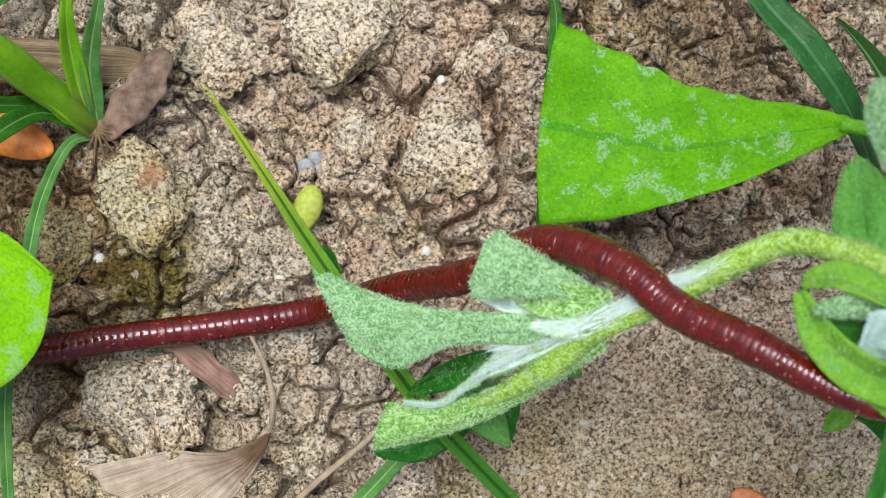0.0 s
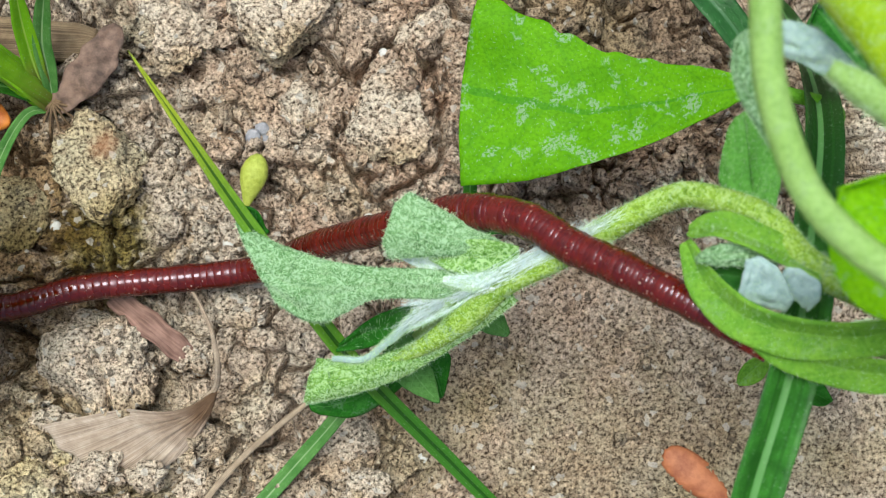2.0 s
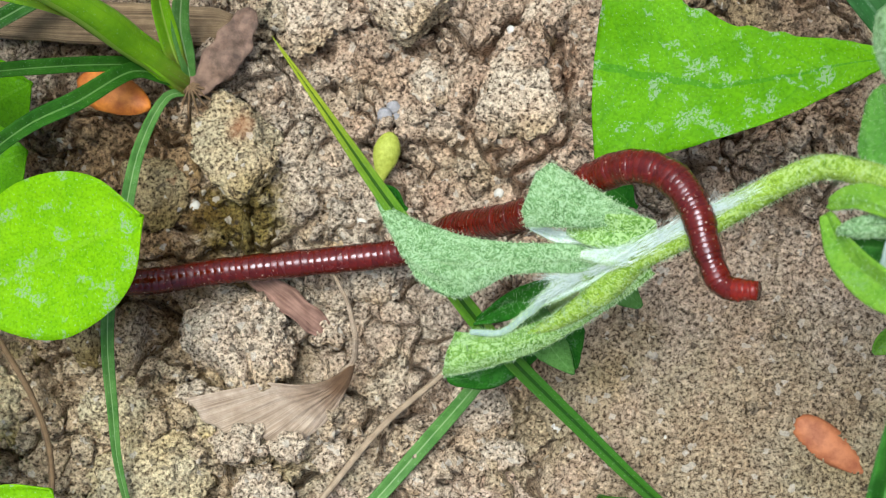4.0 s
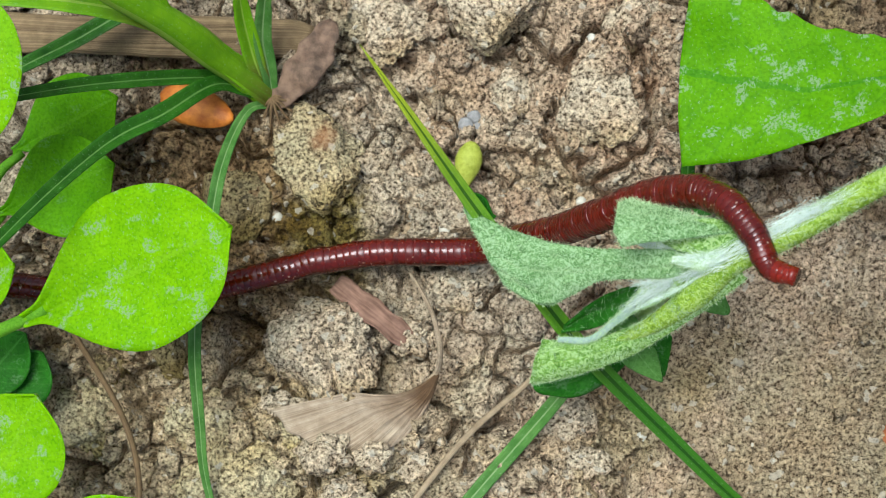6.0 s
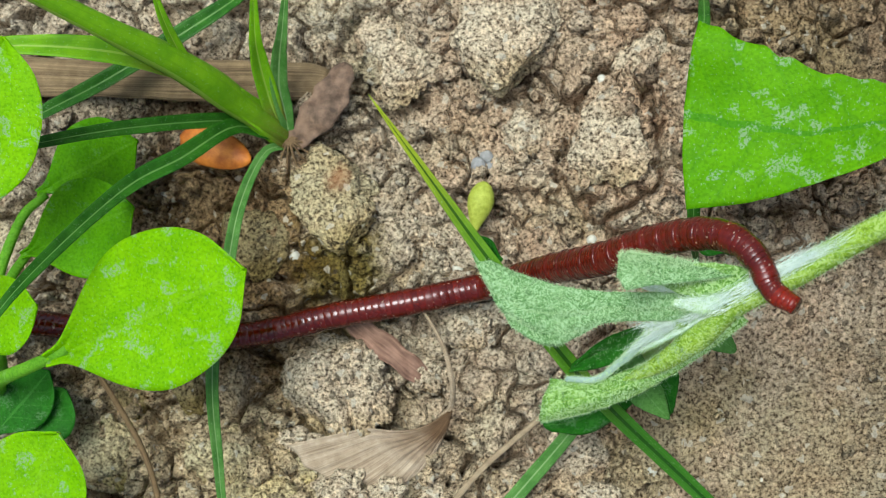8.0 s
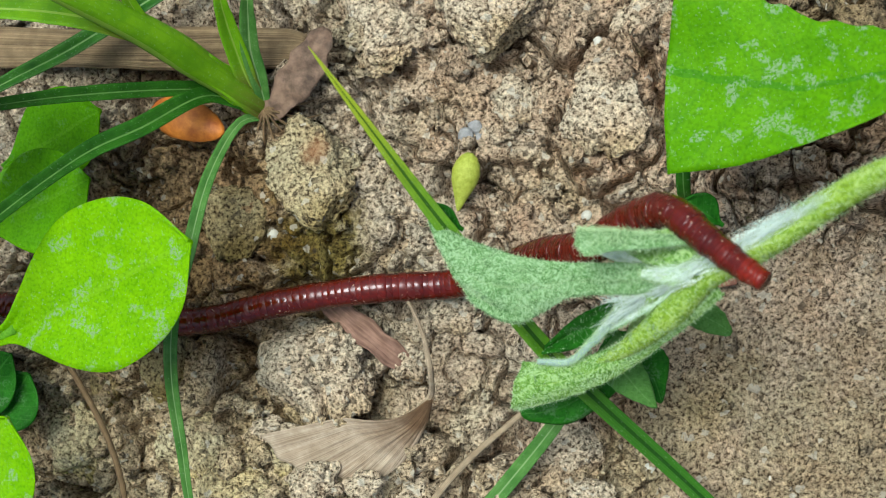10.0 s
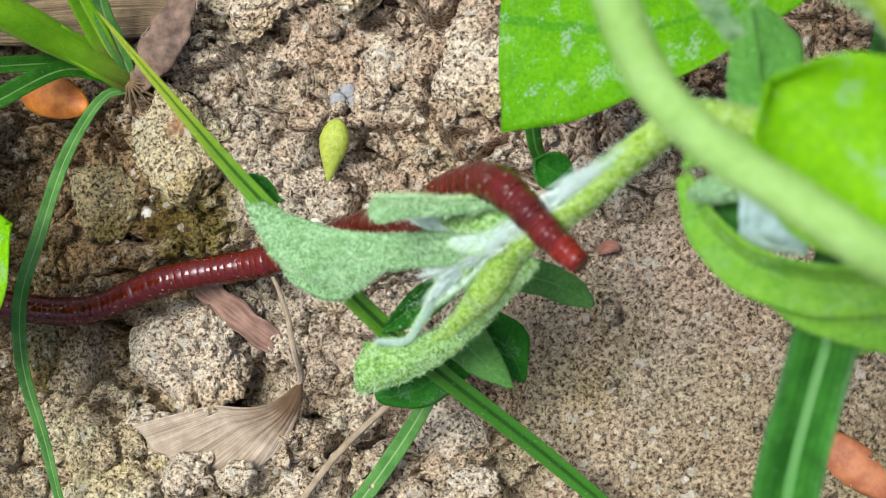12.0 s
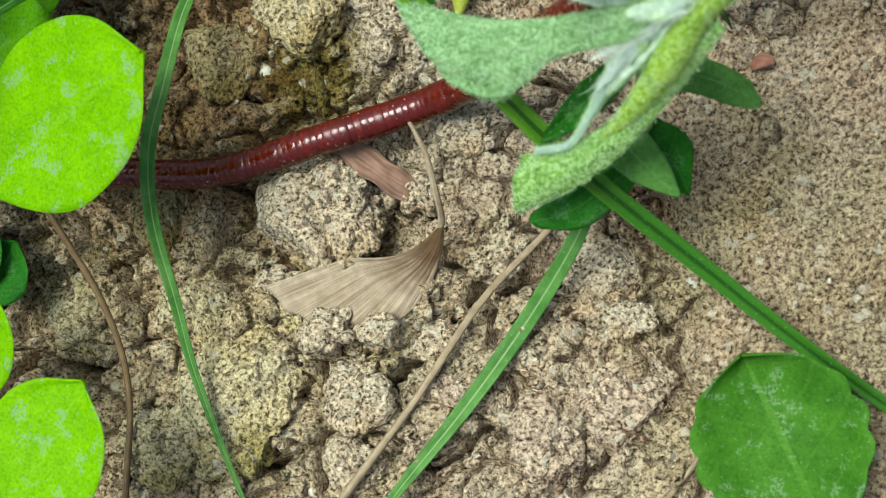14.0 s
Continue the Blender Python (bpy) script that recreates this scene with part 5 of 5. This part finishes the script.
felted_loft("leaf", [(9.30, 1.80, 6.7), (9.36, 2.15, 6.7), (9.36, 2.54, 6.6), (9.10, 2.84, 6.5)], [(9.00, 1.90, 6.6), (9.04, 2.10, 6.6), (8.98, 2.50, 6.55), (8.93, 2.90, 6.5)], 0.15, 500, 75, "green shoot leaf with a curled edge", M_SMOOTH, 0.15, 0.03, 0.05)
felted_loft("leaf", [(9.05, 2.30, 8.3), (8.80, 2.75, 8.5), (8.74, 3.20, 8.5), (8.66, 3.44, 8.5)], [(8.90, 2.25, 8.3), (8.60, 2.70, 8.4), (8.48, 3.05, 8.4), (8.52, 3.32, 8.4)], 0.15, 900, 76, "pale grey-green woolly leaf behind the tall stem", M_WOOL, 0.15, 0.04, 0.05)
felted_loft("leaf", [(9.90, 2.90, 8.5), (9.50, 3.32, 8.6), (9.15, 3.52, 8.6), (8.80, 3.55, 8.5)], [(9.80, 2.70, 8.4), (9.46, 3.00, 8.4), (9.10, 3.18, 8.4), (8.82, 3.30, 8.4)], 0.15, 900, 77, "whitish woolly leaf base", M_BUD, 0.2, 0.05, 0.05)
dark_leaf((10.9, 3.6, 5.0), (10.1, 4.5, 5.2), 0.6, 0, "broad dark green leaf behind the shoot")
round_leaf((10.0, 0.2, 3.2), (9.52, -0.26, 3.1), 0.18, roll=25, cup=0.3, power=0.7, label="small light green leaf near the soil", parent=wool, mat=M_CUP)
dark_leaf((10.0, -0.1, 3.0), (10.9, -0.50, 2.6), 0.24, 30, "small green leaf near the soil")
move_origin(wool, (11.9, 0.5, 0))

# ---- broad low leaf on open soil ----
low = thing("broad_leaf", "dull green broad leaf lying close to the soil", "leaf")
round_leaf((6.75, -5.0, 0.50), (5.85, -2.45, 0.85), 1.06, cup=0.34, parent=low, mat=leaf_material("dull_leaf", (0.075, 0.205, 0.018), (0.045, 0.14, 0.012), (0.10, 0.24, 0.03), 7, 0.35, 0.6, 0.2), power=0.5, teeth=0.09)
leaf_stalk([(6.72, -4.9, 0.48), (7.2, -5.4, 0.2), (7.6, -6.0, 0.0)], 0.08, low)
move_origin(low, (6.75, -5.0, 0.2))

# ---- litter ----
straw = part("dry_straw", tube([(3.9, -0.15, 0.45), (3.4, -0.65, 0.32), (2.38, -1.55, 0.30), (1.3, -2.85, 0.28), (0.24, -4.02, 0.3), (-0.6, -5.0, 0.2)], lambda s: 0.045 + 0.02 * s, 8, 30, 0.2), M_STRAW)
straw_b = part("dry_straw", tube([(4.0, -4.9, 0.2), (4.55, -4.35, 0.3), (5.1, -3.75, 0.32), (5.3, -3.3, 0.3)], lambda s: 0.035, 8, 16, 0.2), M_STRAW)
tagged(straw_b, "short dry straw beside a broad leaf", "straw")
tagged(straw, "thin dry brown straw lying on the soil", "straw")
stick = part("flat_straw", ribbon([(-7.2, 5.36, 0.38), (-5.0, 5.16, 0.42), (-3.2, 5.05, 0.42), (-1.6, 4.98, 0.40), (0.02, 4.93, 0.34)], lambda s: 0.33 + 0.025 * math.sin(11 * s) - 0.10 * max(0.0, s - 0.96) * 25, (0, 0, 1), -0.14, 0, 0.14, 60, 14, 0.10, 3), M_STICK)
tagged(stick, "flat dry tan straw lying on the soil", "straw")
twig = part("twig", tube([(-4.3, 0.8, 0.5), (-3.8, 0.10, 0.55), (-2.95, -1.2, 0.75), (-2.75, -2.4, 0.6), (-3.0, -3.7, 0.4), (-3.2, -5.0, 0.2)], lambda s: 0.05, 8, 30, 0.2), M_TWIG)
tagged(twig, "thin brown curved twig on the soil", "twig")


FAN_Z = sum(ground_z(x, y) for x, y in ((0.2, -1.2), (0.9, -1.4), (1.4, -1.2), (0.6, -1.0), (1.5, -0.9))) / 5


def fan_fn(u, v):
    """Dry leaf: a ribbed fan spread from its stalk, its lower edge sunk in crumbs."""
    k = (v + 1) / 2
    curl = 1 - smooth(0.05, 0.55, np.array(u)).item()
    a = radians((192 + 22 * curl) * (1 - k) + (254 - 10 * u) * k)
    reach = float(np.interp(k, (0, 0.3, 0.55, 0.8, 1), (2.80, 2.40, 2.00, 1.60, 0.95))) * (1 + 0.03 * noise.noise(Vector((k * 9, 0, 4))))
    rr = reach * (0.03 + 0.97 * u)
    ripple = (0.009 * math.sin(k * 60 + 3 * u) + 0.03 * noise.noise(Vector((k * 5, u * 2, 8)))) * min(1.0, 2 * u)
    z = FAN_Z + 0.43 + 0.26 * math.exp(-3.5 * u) - (0.06 + 0.12 * u) * k + 0.14 * max(0.0, 0.25 - k) * 4 * u * (1 - u) + ripple
    return Vector((2.05 + rr * math.cos(a), -0.46 + rr * math.sin(a), z))


M_FAN = streak_material("ribbed_dry_leaf", (0.27, 0.195, 0.145), (0.50, 0.40, 0.325), 90)
_nt = M_FAN.node_tree
_b = _nt.nodes["Principled BSDF"]
_src = _b.inputs["Base Color"].links[0].from_socket
_uvs = _nt.nodes.new("ShaderNodeSeparateXYZ")
_nt.links.new(_nt.nodes.new("ShaderNodeTexCoord").outputs["UV"], _uvs.inputs[0])
_wear = calc(_nt, "ADD", calc(_nt, "SUBTRACT", calc(_nt, "MULTIPLY", _uvs.outputs[0], 1.6), calc(_nt, "MULTIPLY", _uvs.outputs[1], 0.45)), calc(_nt, "MULTIPLY", noise_of(_nt, 260, 4, 0.7).outputs["Fac"], 0.5))
_nt.links.new(mix(_nt, 1.0, _src, ramp(_nt, _wear, [(0.35, (0.40, 0.28, 0.18)), (1.05, (1, 1, 1))]), "MULTIPLY"), _b.inputs["Base Color"])

fan = thing("dry_leaf", "pale tan withered leaf with fine ribs half sunk in soil", "dry leaf")
part("blade", sheet(fan_fn, 44, 60, 0.03), M_FAN, fan)
part("stalk", tube([(1.85, -0.62, FAN_Z + 0.50), (2.03, -0.42, FAN_Z + 0.62), (2.10, -0.05, 0.98), (2.0, 0.40, 0.92), (1.80, 0.80, 0.75), (1.60, 1.10, 0.6)], lambda s: 0.058 - 0.032 * s, 8, 24, 0.35), M_DRY, fan)
move_origin(fan, (0.3, -1.2, 0.3))
rust = part("brown_leaf_piece", ribbon([(0.35, 0.98, 0.24), (0.78, 0.66, 0.36), (1.18, 0.34, 0.36), (1.52, 0.04, 0.18)], lambda s: 0.14 + 0.06 * math.sin(2.2 * s + 0.4) + 0.02 * math.sin(17 * s), (0, 0, 1), -0.06, 8, 0.02, 26, 12, 0.30, 5), M_RUST)
tagged(rust, "reddish brown dry leaf piece beside a clod", "dry leaf")
rust2 = part("brown_leaf_piece", ribbon([(-0.62, 3.90, 0.30), (-0.30, 4.18, 0.46), (0.02, 4.52, 0.55), (0.20, 4.86, 0.52), (0.36, 5.20, 0.40)], lambda s: 0.04 + 0.26 * math.sin(math.pi * min(0.08 + 0.88 * s, 1)) ** 0.8 + 0.025 * math.sin(23 * s), (0.2, 0.1, 1), -0.02, -8, 0.02, 36, 14, 0.22, 6), plain_material("dark_dry_leaf", (0.06, 0.034, 0.025), (0.22, 0.135, 0.10), 380, 0.75, 0.8, 0.0006, 6))
tagged(rust2, "dark brown dry leaf piece beside the grass tuft", "dry leaf")


def petal(a, b, w, label, mat):
    a, b = Vector(a), Vector(b)
    bm = bmesh.new()
    bmesh.ops.create_uvsphere(bm, u_segments=20, v_segments=14, radius=1.0)
    d = b - a
    rot = d.to_track_quat("X", "Z").to_matrix()
    for v in bm.verts:
        p = v.co.copy()
        k = 1 + 0.10 * noise.noise(p * 2.2 + a)
        v.co = rot @ Vector((p.x * d.length / 2 * k, p.y * w * (1 - 0.25 * p.x) * k, p.z * w * 0.42)) + (a + b) / 2
    ob = part("orange_petal", bm, mat)
    return tagged(ob, label, "petal", "orange petals")


petal((-2.45, 4.06, 0.46), (-1.25, 3.60, 0.50), 0.33, "fleshy orange petal on brown soil under the grass", M_ORANGE)
petal((8.93, -1.32, 0.20), (9.95, -2.15, 0.20), 0.27, "dull orange withered petal on bare soil", plain_material("withered_petal", (0.26, 0.07, 0.025), (0.46, 0.16, 0.065), 420, 0.6, 0.5, 0.0004))


def bud_fn():
    bm = bmesh.new()
    bmesh.ops.create_uvsphere(bm, u_segments=18, v_segments=16, radius=1.0)
    a, b = Vector((2.38, 2.32, 0.28)), Vector((2.60, 3.20, 0.40))
    d = b - a
    rot = d.to_track_quat("X", "Z").to_matrix()
    for v in bm.verts:
        p = v.co
        w = 0.24 * (0.35 + 0.65 * smooth(-1.0, 0.5, np.array(p.x)).item())
        v.co = rot @ Vector((p.x * d.length / 2, p.y * w, p.z * w * 0.8)) + (a + b) / 2
    return bm


tagged(part("fallen_bud", bud_fn(), M_SEED), "small yellow-green drop-shaped bud lying on the soil", "bud")
for k, (mx, my, mr) in enumerate(((2.45, 3.52, 0.13), (2.58, 3.66, 0.12), (2.33, 3.42, 0.10), (2.62, 3.50, 0.09))):
    grain(mx, my, mr, 40 + k, "pale grey mouldy crumb of soil", "mouldy_crumb", M_MOULD)
red = part("red_flake", ribbon([(6.2, 1.15, 0.25), (6.35, 1.22, 0.30), (6.5, 1.2, 0.26)], lambda s: 0.09 * math.sin(0.4 + 2.3 * s), (0, 0, 1), 0.2, 0, 0.02, 10, 6, 0.2, 3), streak_material("pink_flake", (0.28, 0.11, 0.08), (0.42, 0.19, 0.14), 8))
tagged(red, "small reddish flake on the soil", "flake")

# ---- tall blade close to the lens: it springs in from one side ----
near_blade = thing("tall_grass_blade", "broad bright green blade standing high above the soil", "grass blade")
part("blade", ribbon([(0.5, -9.0, -13.9), (0.1, -6.0, -6.0), (-0.42, -2.4, -0.4), (0.0, 0.0, 0.0), (0.42, 2.4, 0.2), (0.9, 5.0, -0.6)], taper(0.60, 0.5, 0.1, 0.6), (0, 0, 1), 0.15, 0, 0.03, 50, 8, 0.03, 9),
     leaf_material("near_blade_green", (0.068, 0.245, 0.001), (0.056, 0.205, 0.001), (0.08, 0.265, 0.003), 2, 0.0, 0.85, 0.4), near_blade)
part("midrib", tube([(0.5, -9.0, -13.93), (0.1, -6.0, -6.03), (-0.42, -2.4, -0.43), (0.0, 0.0, -0.03), (0.42, 2.4, 0.17), (0.9, 5.0, -0.63)], lambda s: 0.07 * (1 - 0.7 * s), 8, 50), M_STALK, near_blade)

# ---- earthworm: rings that slide along a crawling line ----
FINE, FINE_PITCH, WIDE_PITCH, BODY_LEN = 80, 0.070, 0.118, 22.4
RINGS = FINE + int((BODY_LEN - FINE * FINE_PITCH) / WIDE_PITCH)
CRAWL = {}


def crawl(t, *line):
    CRAWL[t] = line


def worm_z(x):
    return float(np.interp(x, (-20, 2.6, 3.0, 4.0, 4.6, 5.2, 5.6, 6.0, 6.4, 7, 8, 9, 10.5), (0.75, 0.75, 1.0, 2.6, 3.4, 4.0, 4.55, 4.95, 5.25, 5.6, 6.2, 6.6, 6.8)))


crawl(0, (-1.41, 0.67), (-0.27, 0.85), (1.37, 1.07), (2.69, 1.30), (3.84, 1.56), (4.78, 1.69), (5.64, 2.05), (6.51, 1.71), (7.12, 1.20), (7.87, 0.81), (8.73, 0.32), (9.24, 0.13), (9.67, 0.03))
crawl(0.5, (-1.27, 0.68), (-0.05, 1.00), (1.19, 1.06), (2.68, 1.29), (3.90, 1.61), (4.81, 1.89), (5.70, 2.14), (6.42, 1.83), (7.12, 1.34), (7.78, 0.87), (8.55, 0.46), (9.44, 0.15))
crawl(1, (-0.25, 0.98), (0.58, 1.13), (2.50, 1.09), (4.24, 1.53), (4.88, 1.76), (5.89, 1.99), (6.64, 1.80), (7.36, 1.10), (8.10, 0.62), (8.82, 0.29), (9.31, 0.17))
crawl(1.5, (-0.47, 0.90), (0.80, 1.16), (2.58, 1.18), (3.94, 1.54), (4.88, 1.76), (5.93, 2.02), (6.62, 1.78), (7.22, 1.19), (7.98, 0.76), (8.72, 0.41), (9.27, 0.18))
crawl(2, (-1.26, 0.75), (0.02, 1.06), (2.52, 1.35), (3.65, 1.65), (4.85, 1.81), (5.74, 1.90), (6.50, 1.75), (7.04, 1.41), (7.80, 1.02), (8.49, 0.62), (9.22, 0.13))
crawl(2.5, (-1.14, 0.96), (0.59, 0.97), (2.66, 1.34), (3.62, 1.65), (4.90, 1.87), (5.94, 1.82), (6.56, 1.60), (6.90, 1.10), (7.36, 0.71), (7.71, 0.34), (7.84, -0.09))
crawl(3, (-1.32, 0.81), (0.41, 1.00), (2.67, 1.24), (3.64, 1.60), (4.85, 1.84), (5.83, 1.82), (6.46, 1.71), (6.87, 1.28), (7.20, 0.89), (7.46, 0.85))
crawl(3.5, (-1.33, 0.75), (0.32, 0.98), (2.86, 1.26), (3.82, 1.51), (4.98, 1.65), (5.80, 1.94), (6.49, 1.86), (6.96, 1.45), (7.22, 1.03), (7.41, 0.76), (7.66, 0.82))
crawl(4, (-1.41, 0.80), (0.03, 0.98), (2.90, 1.27), (3.66, 1.54), (4.76, 1.64), (5.94, 2.11), (6.55, 1.99), (6.88, 1.55), (7.01, 1.05), (7.20, 0.60), (7.58, 0.52))
crawl(4.2, (-1.36, 0.83), (0.04, 1.16), (2.74, 1.32), (3.78, 1.51), (4.79, 1.57), (5.96, 2.15), (6.57, 1.92), (6.80, 1.45), (6.93, 0.95), (7.09, 0.56), (7.47, 0.52))
crawl(6.3, (-1.42, 0.86), (0.03, 1.29), (1.11, 1.49), (2.62, 1.42), (3.37, 1.57), (4.48, 1.71), (5.30, 1.92), (6.12, 1.85), (6.47, 1.50), (6.66, 1.04), (6.94, 0.88))
crawl(6.5, (-1.40, 0.72), (0.06, 1.28), (0.96, 1.53), (2.66, 1.52), (3.51, 1.68), (4.52, 1.80), (5.42, 1.93), (6.24, 1.88), (6.56, 1.53), (6.71, 1.10), (6.96, 0.95))
crawl(7, (-1.39, 0.70), (0.18, 1.04), (1.55, 1.29), (2.64, 1.52), (3.59, 1.62), (4.60, 1.75), (5.43, 1.92), (6.26, 1.87), (6.59, 1.55), (6.71, 1.12), (6.96, 0.89))
crawl(7.2, (-1.41, 0.71), (0.17, 1.05), (1.54, 1.30), (2.64, 1.55), (3.59, 1.64), (4.62, 1.78), (5.46, 1.97), (6.29, 1.92), (6.62, 1.61), (6.74, 1.17), (7.00, 0.95))
crawl(9.5, (-1.53, 0.75), (0.09, 1.01), (1.51, 1.17), (2.65, 1.25), (3.70, 1.53), (4.56, 1.51), (5.17, 1.72), (5.74, 1.79), (6.20, 1.43), (6.64, 1.07), (6.89, 0.89))
crawl(10, (-1.70, 0.68), (-0.22, 0.96), (1.18, 1.14), (2.56, 1.22), (3.90, 1.44), (4.71, 1.45), (5.27, 1.70), (5.80, 1.76), (6.27, 1.38), (6.65, 1.06), (6.91, 0.87))
crawl(10.5, (-2.55, 0.71), (-1.19, 0.82), (0.40, 0.96), (2.10, 1.17), (4.26, 1.26), (4.87, 1.35), (5.51, 1.62), (6.01, 1.66), (6.37, 1.32), (6.76, 0.99), (7.05, 0.83))
crawl(11, (-2.11, 0.69), (-0.75, 0.85), (0.74, 1.08), (1.92, 1.20), (3.72, 1.05), (4.96, 1.29), (5.67, 1.67), (6.17, 1.74), (6.45, 1.33), (6.78, 1.05), (7.06, 0.85))
crawl(11.5, (-2.24, 0.71), (-1.34, 0.55), (-0.01, 0.94), (1.51, 1.00), (2.59, 1.26), (4.77, 1.36), (5.68, 1.78), (6.16, 1.79), (6.37, 1.42), (6.69, 1.07), (7.04, 0.82))
crawl(12, (-2.62, 0.76), (-1.23, 0.63), (0.13, 1.02), (1.69, 1.23), (3.31, 1.53), (4.65, 1.42), (5.37, 1.64), (6.03, 1.62), (6.43, 1.33), (6.73, 1.01), (7.08, 0.70))
crawl(12.5, (-2.60, 0.82), (-1.37, 0.77), (0.46, 1.01), (1.85, 1.15), (3.67, 1.44), (4.64, 1.52), (5.05, 1.63), (5.67, 1.58), (6.16, 1.36), (6.58, 1.05))
crawl(13, (-2.67, 0.87), (-1.34, 0.76), (0.49, 1.00), (1.98, 1.21), (4.24, 1.40), (5.08, 1.52), (5.60, 1.67), (5.93, 1.61), (6.12, 1.40))
crawl(13.5, (-2.63, 0.84), (-1.03, 0.73), (0.72, 0.97), (2.23, 1.20), (4.27, 1.42), (5.12, 1.53), (5.65, 1.65), (5.95, 1.56), (6.11, 1.35))
crawl(14, (-2.77, 0.75), (-1.15, 0.57), (0.39, 0.83), (2.36, 1.24), (4.12, 1.40), (4.86, 1.44), (5.36, 1.49), (5.75, 1.50), (6.00, 1.26))
worm = thing("earthworm", "glossy dark red ringed earthworm crawling over soil and plant stems", "earthworm")


def ring_place(i):
    """Distance of a ring's middle from the head: narrow rings in front, wider ones behind."""
    return 0.05 + min(i, FINE) * FINE_PITCH + max(i - FINE, 0) * WIDE_PITCH


def ring_mesh(rad0, length, mat, tip=False):
    """One ring of the body along local z, swollen in the middle, with a groove at each end."""
    bm = bmesh.new()
    sides = 18
    prof = [(-0.75, 0.915), (-0.55, 0.97), (-0.30, 0.993), (0.0, 1.0), (0.30, 0.993), (0.55, 0.97), (0.75, 0.915)]
    if tip:
        prof = [(-0.75, 0.98), (0.0, 1.0), (0.6, 0.93), (1.2, 0.74), (1.6, 0.48), (1.8, 0.16)]
    loops = []
    for z, k in prof:
        rad = rad0 * (k if tip or length > 0.1 else 0.45 + 0.55 * k)
        loops.append([bm.verts.new((rad * math.cos(2 * math.pi * i / sides), rad * 0.94 * math.sin(2 * math.pi * i / sides), z * length * 1.08)) for i in range(sides)])
    for a, b in zip(loops, loops[1:]):
        for i in range(sides):
            bm.faces.new((a[i], a[(i + 1) % sides], b[(i + 1) % sides], b[i]))
    bm.faces.new(loops[0])
    bm.faces.new(loops[-1])
    return part("body_ring", bm, mat, worm)


def ring_radius(i):
    s = ring_place(i)
    head = 0.113 + 0.112 * min(s / 1.9, 1.0) ** 0.65
    swell = 0.018 * math.exp(-((s - 4.3) / 1.05) ** 2)
    tail = 1.0 if s < 18 else 1 - 0.5 * (s - 18) / 4.4
    return (head + swell - 0.012 * min(max((s - 6.5) / 4.0, 0.0), 1.0)) * tail


ring_kinds = {}
rings = []
for i in range(RINGS):
    wob = (0.0, 0.005, -0.006, 0.002, -0.004)[i * 7 % 5] + round(0.011 * noise.noise(Vector((i * 0.23, 0, 5))), 3)
    key = (round(ring_radius(i), 3), wob, i == 0, i < 4, i < 10, i < FINE)
    if key in ring_kinds:
        ob = new("body_ring", ring_kinds[key])
        ob.parent = worm
    else:
        ob = ring_mesh(ring_radius(i) + wob, FINE_PITCH if i < FINE else WIDE_PITCH, M_WORMTIP if i < 4 else M_WORMMID if i < 10 else M_WORM, i == 0)
        ring_kinds[key] = ob.data
    rings.append(ob)


def worm_poses(t):
    """The pose of every ring at one of the crawling times."""
    line = [(-13.0, 1.6), (-8.0, 1.2), (-5.0, 1.0), (-3.4, 0.8)] + [p for p in CRAWL[t] if p[0] > -3.0]
    pts = [Vector((x, y, worm_z(x))) for x, y in line]
    n = 24 * (len(pts) - 1)
    dense = [curve_at(pts, k / n) for k in range(n + 1)][::-1]
    gaps = np.array([0.0] + [(b - a).length for a, b in zip(dense, dense[1:])]).cumsum()
    co = np.array([tuple(p) for p in dense])
    pitch = 1 - 0.13 * t / 14.0
    out = []
    for i in range(RINGS):
        s = ring_place(i) * pitch + 0.010 * math.sin(i * 12.9898)
        here, ahead, back = (Vector([float(np.interp(q, gaps, co[:, c])) for c in range(3)]) for q in (s, max(s - 0.06, 0), s + 0.06))
        d = (ahead - back).normalized()
        side = d.cross(Vector((0, 0, 1))).normalized()
        up = side.cross(d)
        m = Matrix((side, up, d)).transposed().to_4x4()
        m.translation = here * CM
        out.append(m)
    return out


def pod_pose(turn, swing=0.0):
    a, b = POD_AXIS
    a = a - Vector((11.9, 0.5, 0))
    x = (b - POD_AXIS[0]).normalized()
    y = Vector((0, 0, 1)).cross(x).normalized()
    m = Matrix((x, y, x.cross(y))).transposed().to_4x4()
    m.translation = a * CM
    return m @ pose(0, 0, 0, 0, 0, swing) @ pose(0, 0, 0, turn, 0, 0)


def motions():
    times = sorted(CRAWL)
    table = [worm_poses(t) for t in times]
    for i, ob in enumerate(rings):
        walk(ob, [(t, row[i]) for t, row in zip(times, table)])
    walk(pod, [(0.0, pod_pose(0, 0)), (1.5, pod_pose(0, 0)), (2.0, pod_pose(-10, 3)), (2.5, pod_pose(-16, 5)), (3.0, pod_pose(-16, 5)), (3.5, pod_pose(-8, 2)), (4.2, pod_pose(0, -2)),
               (6.3, pod_pose(48, 8)), (7.2, pod_pose(50, 8)), (9.5, pod_pose(72, 14)), (14.0, pod_pose(76, 14))])
    walk(near_blade, [(0.0, pose(0.22, 0.02, 0.138, 0, 25, -20)), (12.27, pose(0.22, 0.02, 0.138, 0, 25, -20)), (12.4, pose(0.0955, 0.0028, 0.138, 0, 0, -9)), (12.5, pose(0.0948, 0.0025, 0.138, 0, 0, -9)),
                      (13.0, pose(0.0958, 0.0020, 0.138, 0, 0, -7)), (13.3, pose(0.0975, 0.0010, 0.138, 0, 0, -5)), (14.0, pose(0.104, 0.0, 0.138, 0, 0, 0))])


motions()
